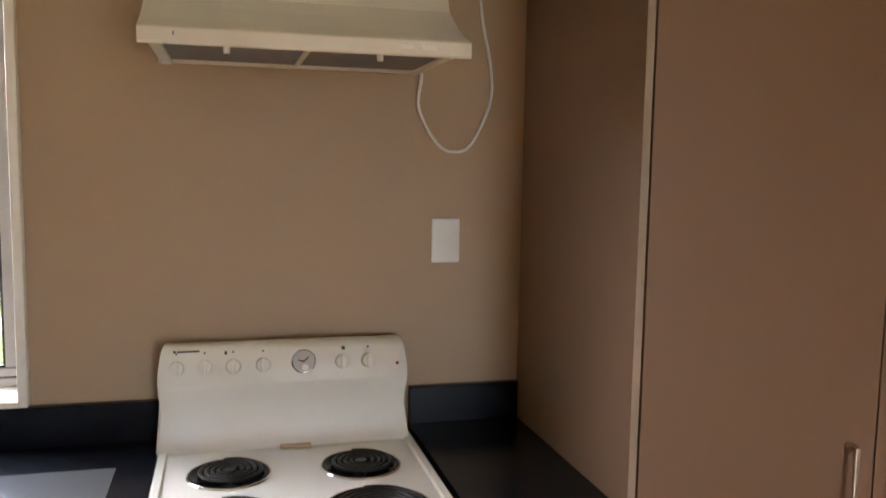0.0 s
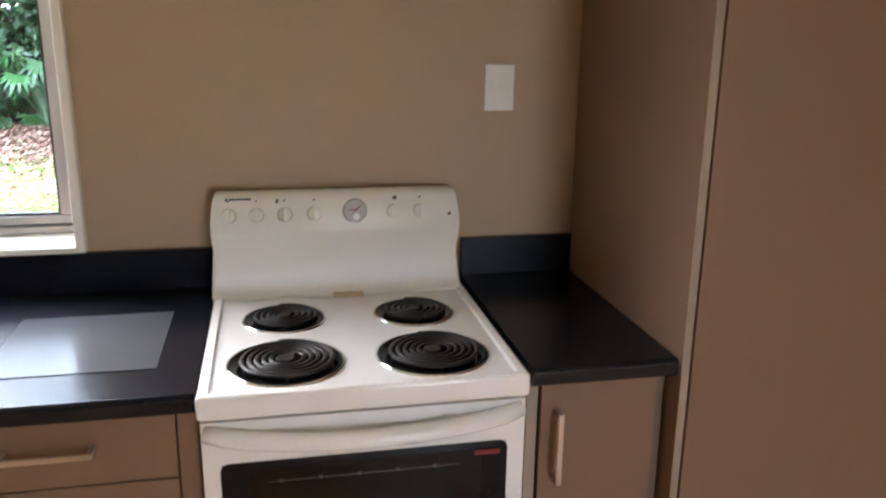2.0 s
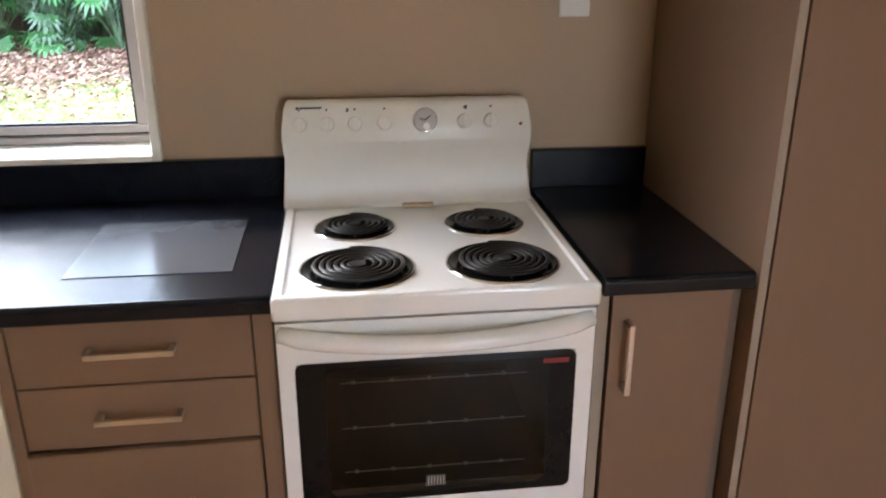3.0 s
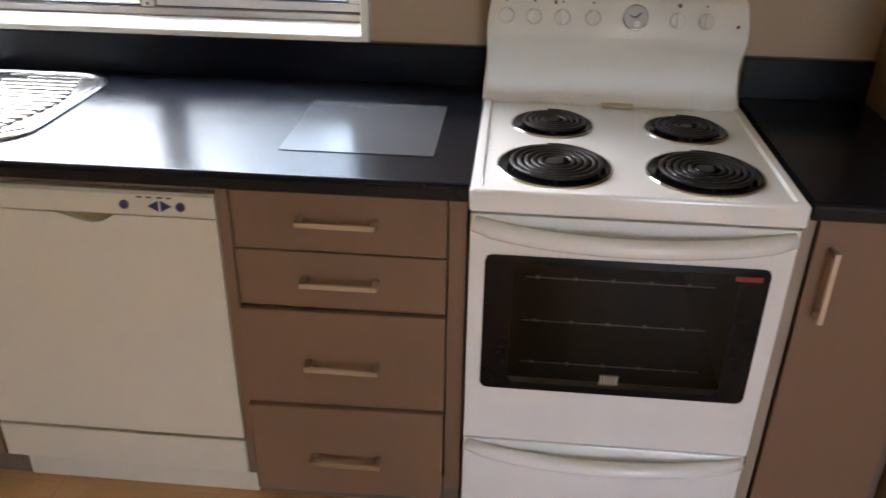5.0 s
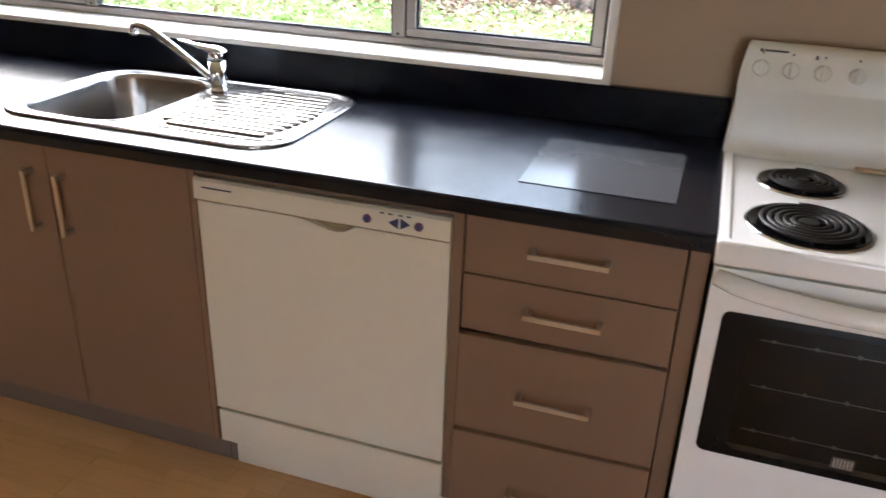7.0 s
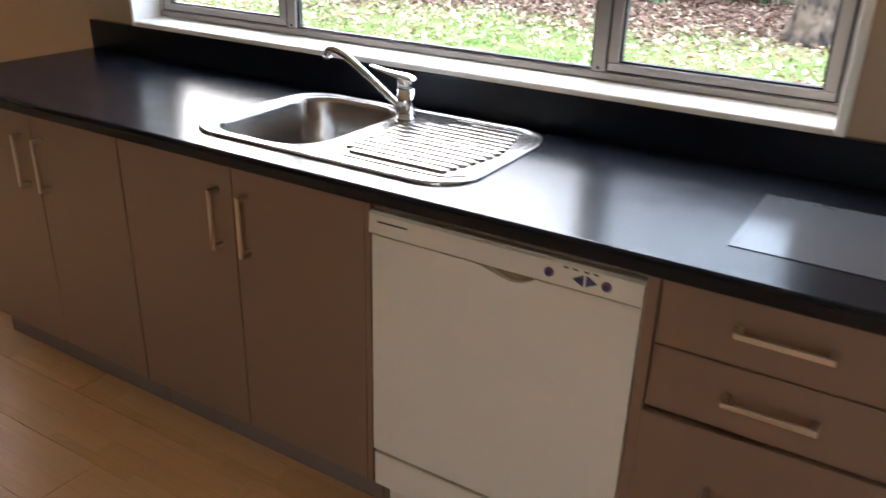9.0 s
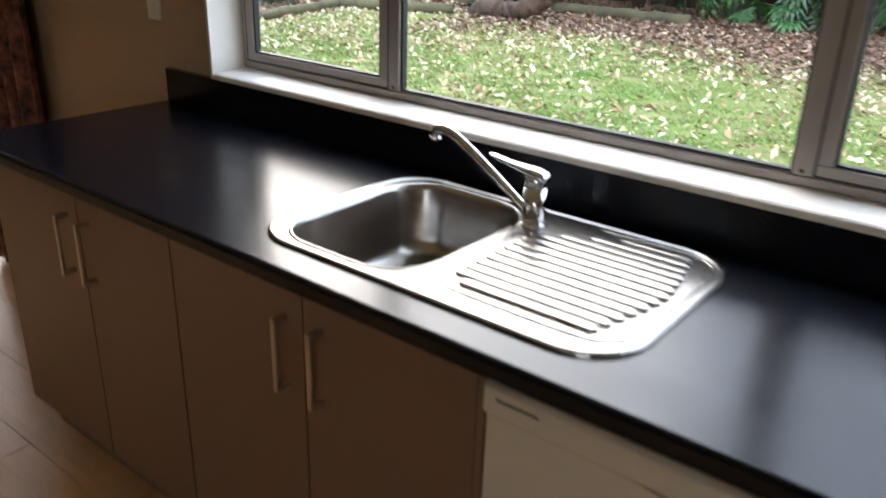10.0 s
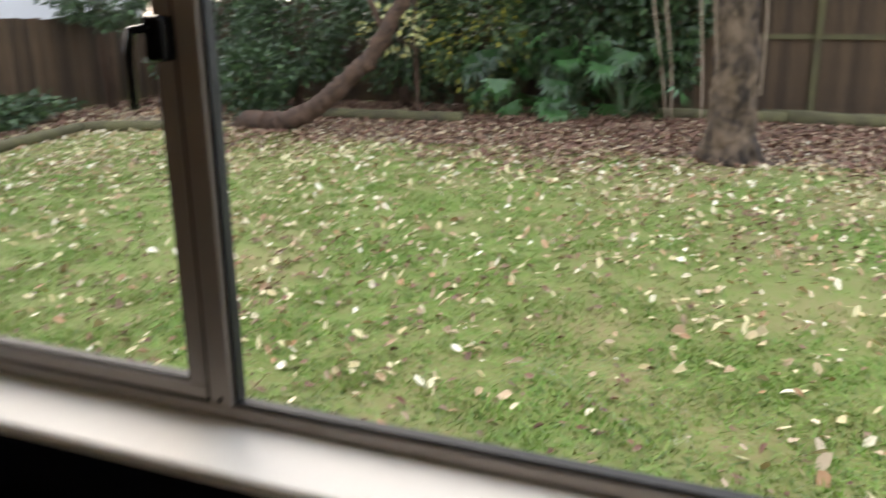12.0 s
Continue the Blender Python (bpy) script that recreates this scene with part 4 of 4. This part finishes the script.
def grass():
    n = 430000
    x, y = rng.uniform(-12, 4, n), 0.3 + 10.4 * rng.random(n) ** 1.45
    thin = np.clip((y - 6.4) * 0.26 + 0.12 * np.clip(x + 5, 0, 5) * np.clip((y - 3.5) * 0.4, 0, 1) + 0.25 * np.sin(x * 1.7), 0, 0.93) > rng.random(n)
    tuft = np.sin(x * 5.1 + 2.0 * np.sin(y * 2.7)) * np.sin(y * 6.3 + 1.5 * np.sin(x * 3.1))
    bare = thin | (np.sin(x * 0.9 + 1.2 * np.sin(y * 0.8)) * np.sin(y * 1.1 + 0.6 * x) > rng.uniform(0.35, 1.0, n)) | (tuft < rng.uniform(-1.6, -0.1, n))
    x, y, tuft = x[~bare], y[~bare], tuft[~bare]
    n = len(x)
    a, h, w = rng.uniform(0, 2 * np.pi, n), rng.uniform(0.014, 0.036, n) * (1.1 + 0.55 * tuft), rng.uniform(0.003, 0.008, n)
    z = np.full(n, GZ - 0.002)
    lean = rng.normal(0, 0.035, (n, 2))
    p = np.stack([np.stack([x - w * np.cos(a), y - w * np.sin(a), z], 1), np.stack([x + w * np.cos(a), y + w * np.sin(a), z], 1), np.stack([x + lean[:, 0], y + lean[:, 1], z + h], 1)], 1).reshape(-1, 3)
    tagged(mesh_of("grass_blades", p.tolist(), np.arange(3 * n).reshape(-1, 3).tolist(), M_BLADE), "short green grass blades of the lawn", "grass", kind="stuff")


grass()


def log(a, b, r, n=9):
    a, b = Vector((*a, GZ + r * 0.75)), Vector((*b, GZ + r * 0.75))
    pts = [a.lerp(b, k / n) + Vector((0, 0, random.uniform(-0.008, 0.008))) for k in range(n + 1)]
    tagged(part("edging_log", tube(pts, r, 10, taper=[r * random.uniform(0.92, 1.06) for _ in pts]), M_LOG, None, "", True), "mossy round timber log edging the lawn", "garden edging", "timber edging logs")


for a, b, r in (((-10.3, 4.6), (-11.24, 9.0), 0.085), ((-11.22, 9.05), (-9.4, 9.95), 0.09), ((-8.4, 11.6), (-5.9, 11.75), 0.11), ((-3.0, 13.35), (-1.0, 13.25), 0.11), ((-0.98, 13.25), (4.2, 12.8), 0.12), ((-1.4, 13.5), (4.2, 13.05), 0.12)):
    log(a, b, r)


def fence(a, b, height, label, rails=((0.4, True), (1.0, True)), post=None):
    """Upright palings on two rails between two ground points."""
    a, b = Vector((*a, GZ)), Vector((*b, GZ))
    d = (b - a).normalized()
    q = Vector((-d.y, d.x, 0))
    length = (b - a).length
    mid = (a + b) / 2
    u = thing("paling_fence", mid, label, "fence", "garden fences")
    turn = Matrix((d, q, Vector((0, 0, 1)))).transposed().to_4x4()
    for z, back in rails:
        m = box(0, length, -0.06, -0.012, z, z + 0.08) if not back else box(0, length, 0.016, 0.06, z, z + 0.08)
        m.transform(Matrix.Translation(a) @ turn)
        part("rail", m, M_LOG, u, "mossy fence rail")
    if post is not None:
        m = box(post - 0.05, post + 0.05, -0.11, -0.013, 0.0, height + 0.05, 0.004, 1)
        m.transform(Matrix.Translation(a) @ turn)
        part("post", m, M_LOG, u, "mossy square fence post")
    me = bpy.data.meshes.new("paling")
    bm = box(-0.078, 0.078, -0.01, 0.008, 0.0, height, 0.003, 1)
    bm.to_mesh(me), bm.free()
    me.materials.append(M_FENCE)
    for k in range(int(length / 0.15)):
        o = hang(new("paling", me), u)
        o.matrix_basis = Matrix.Translation(a + d * (0.075 + 0.15 * k) + q * (0.019 * (k % 2)) + Vector((0, 0, random.uniform(-0.03, 0.02)))) @ turn
    return u


fence((-13.8, 1.0), (-13.8, 14.3), 1.7, "weathered timber paling fence beside the lawn")
fence((-13.8, 14.3), (-0.6, 14.3), 2.0, "tall weathered timber paling fence behind the shrubs")
fence((-1.5, 14.1), (9.0, 13.6), 2.0, "weathered timber paling fence with a mossy rail", ((1.28, False), (1.8, True)), post=0.85)
shed = thing("neighbour_shed", (-16.5, 9.0, GZ), "pale grey shed standing beyond the fence", "shed")
part("shed_wall", box(-18.0, -15.0, 4.0, 15.0, GZ, 3.2), M_SHED, shed)
part("shed_roof", prism([(3.8, 3.2), (15.2, 3.2), (15.2, 3.26), (9.5, 4.2), (3.8, 3.26)], -18.2, -14.8), M_SHED, shed)


def wobble(pts, amount):
    return [Vector(p) + Vector((random.uniform(-1, 1), random.uniform(-1, 1), random.uniform(-0.3, 0.3))) * amount for p in pts]


def leaf_cloud(name, centre, radii, n, size, material, droop=0.3, width=(0.4, 0.6), parent=None):
    """A mass of many single bent leaves, thicker towards an uneven outer shell."""
    c, rad = np.array(centre), np.array(radii)
    d = rng.normal(size=(n, 3))
    d /= np.linalg.norm(d, axis=1)[:, None]
    lump = 0.78 + 0.22 * np.sin(d[:, 0] * 5 + centre[0]) * np.sin(d[:, 2] * 6 + 1) + 0.12 * np.sin(d[:, 1] * 9)
    p = c + d * rad * (lump * rng.uniform(0.45, 1.05, n) ** 0.5)[:, None]
    p[:, 2] = np.maximum(p[:, 2], GZ + 0.03)
    s = rng.uniform(*size, n)
    f = d + rng.normal(0, 0.6, (n, 3))
    f[:, 2] -= droop
    f /= np.linalg.norm(f, axis=1)[:, None]
    side = np.cross(f, rng.normal(size=(n, 3)))
    side /= np.linalg.norm(side, axis=1)[:, None]
    nor = np.cross(side, f)
    w = (s * rng.uniform(*width, n) * 0.5)[:, None]
    s = s[:, None]
    verts = np.stack([p, p + f * s * 0.45 + side * w + nor * s * 0.06, p + f * s - nor * s * 0.12, p + f * s * 0.45 - side * w + nor * s * 0.06, p + f * s * 0.5], 1).reshape(-1, 3)
    base = np.arange(n) * 5
    faces = np.stack([np.stack([base + i, base + j, base + 4], 1) for i, j in ((0, 1), (1, 2), (2, 3), (3, 0))], 1).reshape(-1, 3)
    ob = mesh_of(name, verts.tolist(), faces.tolist(), material)
    return hang(ob, parent) if parent else ob


def shrub(x, y, radii, n, size, material, label, h=None):
    u = thing("shrub", (x, y, GZ), label, "shrub", "shrubs along the fence")
    for k in range(4):
        a = random.uniform(0, 6.28)
        part("stem", tube(wobble([(x + 0.1 * math.cos(a), y + 0.1 * math.sin(a), GZ - 0.02), (x + 0.25 * math.cos(a), y + 0.25 * math.sin(a), h or GZ + radii[2] * 0.7), (x + 0.5 * radii[0] * math.cos(a), y + 0.4 * radii[1] * math.sin(a), (h or GZ + radii[2] * 1.2) + radii[2] * 0.2)], 0.03), 0.02, 7, taper=[0.03, 0.022, 0.008]), M_LIMB, u, smooth=True)
    leaf_cloud("foliage", (x, y, h or GZ + radii[2] * 0.95), radii, n, size, material, parent=u)


shrub(-11.2, 12.6, (1.5, 1.1, 1.6), 4200, (0.1, 0.19), M_LEAF, "dark green shrub before the fence")
shrub(-9.4, 12.3, (1.4, 1.1, 1.7), 5200, (0.09, 0.17), M_LEAF, "dark green shrub before the fence")
shrub(-7.6, 13.3, (1.4, 0.7, 1.8), 4600, (0.09, 0.17), M_LEAF, "dark green shrub before the fence")
shrub(-6.2, 13.0, (1.2, 0.8, 1.8), 4200, (0.1, 0.18), M_PALE, "pale leaved shrub with yellowing leaves")
shrub(-4.6, 13.6, (1.4, 0.6, 2.2), 5200, (0.12, 0.24), M_LEAF, "dark green shrub before the fence")
shrub(-3.1, 13.8, (1.0, 0.5, 1.8), 3600, (0.12, 0.24), M_LEAF, "dark green shrub before the fence")
shrub(-9.35, 11.0, (0.75, 0.6, 0.75), 1700, (0.08, 0.16), M_LEAF, "bushy green shrub at the leaning trunk's foot")
shrub(-12.6, 8.0, (0.7, 2.2, 0.3), 2800, (0.08, 0.17), M_LEAF, "low straggly shrub at the lawn's edge")
shrub(-12.9, 11.5, (1.2, 1.0, 0.65), 3400, (0.07, 0.14), M_LEAF, "high green shrub leaning over the fence", 1.8)
shrub(3.2, 13.3, (1.2, 0.35, 2.6), 2600, (0.12, 0.22), M_LEAF, "tall dark green shrub at the fence")


def split_leaf_plant(x, y, n, reach, label):
    """Large fan leaves with deep cuts on long stalks."""
    u = thing("split_leaf_plant", (x, y, GZ), label, "plant", "split-leaf plants")
    bm = bmesh.new()
    for k in range(9):
        a = radians(-80 + 20 * k)
        w, r = radians(8.5), (0.32 if k % 2 else 0.37) * (1 - 0.25 * abs(k - 4) / 4)
        q = [(0, 0, 0), (r * 0.55 * math.sin(a - w), r * 0.55 * math.cos(a - w), 0.02), (r * math.sin(a), r * math.cos(a), -0.06), (r * 0.55 * math.sin(a + w), r * 0.55 * math.cos(a + w), 0.02)]
        bm.faces.new([bm.verts.new(p) for p in q])
    bmesh.ops.remove_doubles(bm, verts=bm.verts[:], dist=0.0005)
    me = bpy.data.meshes.new("leaf")
    bm.to_mesh(me), bm.free()
    me.materials.append(M_FAN)
    for k in range(n):
        a, h = random.uniform(0, 6.28), random.uniform(0.2, 1.35)
        d = reach * random.uniform(0.35, 1.0)
        tip = Vector((x + d * math.cos(a), y + 0.6 * d * math.sin(a), GZ + h))
        part("stalk", tube([(x, y, GZ), Vector((x, y, GZ)).lerp(tip, 0.6) + Vector((0, 0, 0.12)), tip], 0.008, 5), M_LEAF, u)
        o = hang(new("leaf", me), u)
        s = random.uniform(0.9, 1.6)
        o.matrix_basis = Matrix.Translation(tip) @ pose(0, 0, 0, random.uniform(-75, -25), random.uniform(-25, 25), math.degrees(a) - 90 + random.uniform(-30, 30)) @ Matrix.Diagonal((s, s, s, 1))


M_FAN = mat("dark_fan_leaf", (0.014, 0.05, 0.015), 0.24, var=0.35, scale=6, by_object=1.1, tint=(0.04, 0.11, 0.034))
for x, y, n in ((-5.6, 12.9, 18), (-4.5, 12.8, 22), (-3.5, 12.9, 22)):
    split_leaf_plant(x, y, n, 0.9, "dark green plant with large split leaves")


def leaning_tree():
    u = thing("leaning_tree", (-9.3, 10.4, GZ), "leaning tree with a red-brown trunk curving off the lawn", "tree")
    pts = smooth_line([(-9.1, 10.3, GZ + 0.0), (-8.85, 10.15, GZ + 0.12), (-8.4, 10.1, GZ + 0.13), (-7.95, 10.1, GZ + 0.24), (-7.5, 10.15, GZ + 0.5), (-7.1, 10.2, GZ + 0.85), (-6.8, 10.3, GZ + 1.15), (-6.42, 10.4, GZ + 1.75), (-6.05, 10.6, GZ + 2.5), (-5.8, 11.0, GZ + 3.5)], 9)
    part("trunk", tube(wobble(pts, 0.022), 0.1, 14, taper=[0.185 - 0.09 * k / (len(pts) - 1) + random.uniform(-0.022, 0.02) for k in range(len(pts))]), M_LIMB, u, smooth=True)
    for q in ((-6.6, 10.35, GZ + 1.4, -7.8, 11.2, GZ + 3.0), (-6.15, 10.45, GZ + 2.0, -5.0, 10.4, GZ + 3.3)):
        part("limb", tube(wobble([q[:3], ((q[0] + q[3]) / 2, (q[1] + q[4]) / 2, (q[2] + q[5]) / 2 + 0.1), q[3:]], 0.03), 0.04, 8, taper=[0.05, 0.035, 0.014]), M_LIMB, u, smooth=True)
    # invented foliage above the view, blocks low sky from the worktop's reflection
    leaf_cloud("unseen_crown", (-6.0, 11.6, GZ + 4.6), (3.4, 2.3, 1.7), 6000, (0.12, 0.22), M_PALE, parent=u)


def upright_tree():
    tx, ty = -1.63, 9.65
    u = thing("tree", (tx, ty, GZ), "tall tree with a thick flaking brown trunk", "tree")
    rings = []
    for k in range(120):
        z = GZ - 0.05 + 0.03 * k
        r = 0.235 + 0.16 * math.exp(-k * 0.085)
        ring = []
        for q in range(56):
            a = 2 * math.pi * q / 56
            v = Vector((math.cos(a), math.sin(a), 0))
            f = 1 + 0.16 * noise.noise(v * 1.3 + Vector((0, 0, z * 1.6))) + 0.22 * noise.noise(v * 3.5 + Vector((4, 0, z * 5))) + 0.17 * abs(noise.noise(v * 8 + Vector((0, 7, z * 7)))) + 0.07 * noise.noise(v * 17 + Vector((0, 0, z * 14)))
            ring.append((tx - 0.06 * (z - GZ) + 0.02 * math.sin(z * 1.9) + r * f * v.x, ty + r * f * v.y, z))
        rings.append(ring)
    part("trunk", lofted(rings), M_BARK, u, "thick flaking bark", True)
    for a, drop in ((3.6, 1.1), (4.3, 1.7), (5.9, 0.8)):
        px, py = tx + 0.3 * math.cos(a), ty + 0.3 * math.sin(a)
        part("hanging_root", tube(smooth_line(wobble([(px - 0.15, py, 2.9), (px - 0.05, py, GZ + drop + 0.9), (px, py, GZ + drop)], 0.03), 5), 0.008, 6), M_STEM, u, "thin pale hanging root", True)
    for k in range(5):
        a = 1.26 * k
        part("limb", tube(wobble([(tx - 0.2, ty, 3.1), (tx + 0.7 * math.cos(a), ty + 0.7 * math.sin(a), 4.0), (tx + 1.8 * math.cos(a), ty + 1.8 * math.sin(a), 4.8)], 0.05), 0.08, 9, taper=[0.12, 0.07, 0.02]), M_BARK, u, smooth=True)
    # invented foliage above the view, shades the back of the garden
    leaf_cloud("unseen_crown", (-1.6, 10.8, 5.7), (4.2, 3.0, 1.7), 3200, (0.12, 0.22), M_PALE, parent=u)


def thin_stems():
    u = thing("bare_sapling", (-3.0, 13.2, GZ), "cluster of pale bare slender stems", "sapling")
    for x0, x1 in ((-2.85, -3.18), (-2.78, -2.98), (-2.3, -2.42)):
        part("stem", tube(smooth_line(wobble([(x0, 13.1, GZ), (x0 * 0.7 + x1 * 0.3, 13.1, GZ + 0.9), (x1, 13.15, GZ + 1.9), (x1 + (x1 - x0) * 0.5, 13.3, GZ + 3.2)], 0.03), 4), 0.015, 7), M_STEM, u, smooth=True)


def young_tree():
    u = thing("young_tree", (-6.95, 12.4, GZ), "slender young tree with sparse yellowing leaves", "tree")
    part("trunk", tube(smooth_line(wobble([(-6.95, 12.4, GZ - 0.02), (-6.98, 12.4, GZ + 0.7), (-7.02, 12.38, GZ + 1.5), (-7.0, 12.4, GZ + 2.6)], 0.02), 5), 0.03, 8, taper=[0.042 - 0.0015 * k for k in range(16)]), M_LIMB, u, smooth=True)
    for dx, dz in ((-0.7, 1.5), (-0.35, 1.9), (0.5, 1.7), (0.3, 2.2)):
        part("twig", tube(wobble([(-7.0, 12.4, GZ + dz - 0.4), (-7.0 + dx * 0.5, 12.3, GZ + dz - 0.1), (-7.0 + dx, 12.2, GZ + dz)], 0.02), 0.008, 6, taper=[0.012, 0.009, 0.005]), M_LIMB, u, smooth=True)
    leaf_cloud("foliage", (-7.25, 12.1, GZ + 1.45), (0.75, 0.35, 0.6), 150, (0.09, 0.16), M_YELLOW, parent=u)


M_YELLOW = mat("yellowing_leaf", (0.5, 0.45, 0.15), 0.55, by_island=[(0.55, 0.48, 0.1), (0.5, 0.5, 0.28), (0.28, 0.33, 0.1), (0.62, 0.58, 0.35), (0.1, 0.17, 0.05)])
M_STEM = mat("pale_stem_bark", (0.36, 0.27, 0.2), 0.85, var=0.35, fine=40)
leaning_tree()
upright_tree()
thin_stems()
young_tree()


# ---- floor planks ----
me_plank = bpy.data.meshes.new("plank")
bm = box(-0.599, 0.599, -0.0945, 0.0945, -0.012, 0.0, 0.0012, 1)
bm.to_mesh(me_plank), bm.free()
me_plank.materials.append(M_FLOOR)
for j in range(31):
    y = -5.98 + 0.19 * j + 0.1
    for i in range(10):
        x0 = -7.45 + 1.2 * i + (0.0, 0.45, 0.8)[j % 3]
        x1 = min(x0 + 1.198, 2.698)
        x0 = max(x0, -6.498)
        if x1 - x0 < 0.05:
            continue
        o = new("plank", me_plank)
        o.parent = floor
        o.matrix_basis = Matrix.Translation(((x0 + x1) / 2, y, 0)) @ Matrix.Diagonal(((x1 - x0) / 1.198, 1, 1, 1))
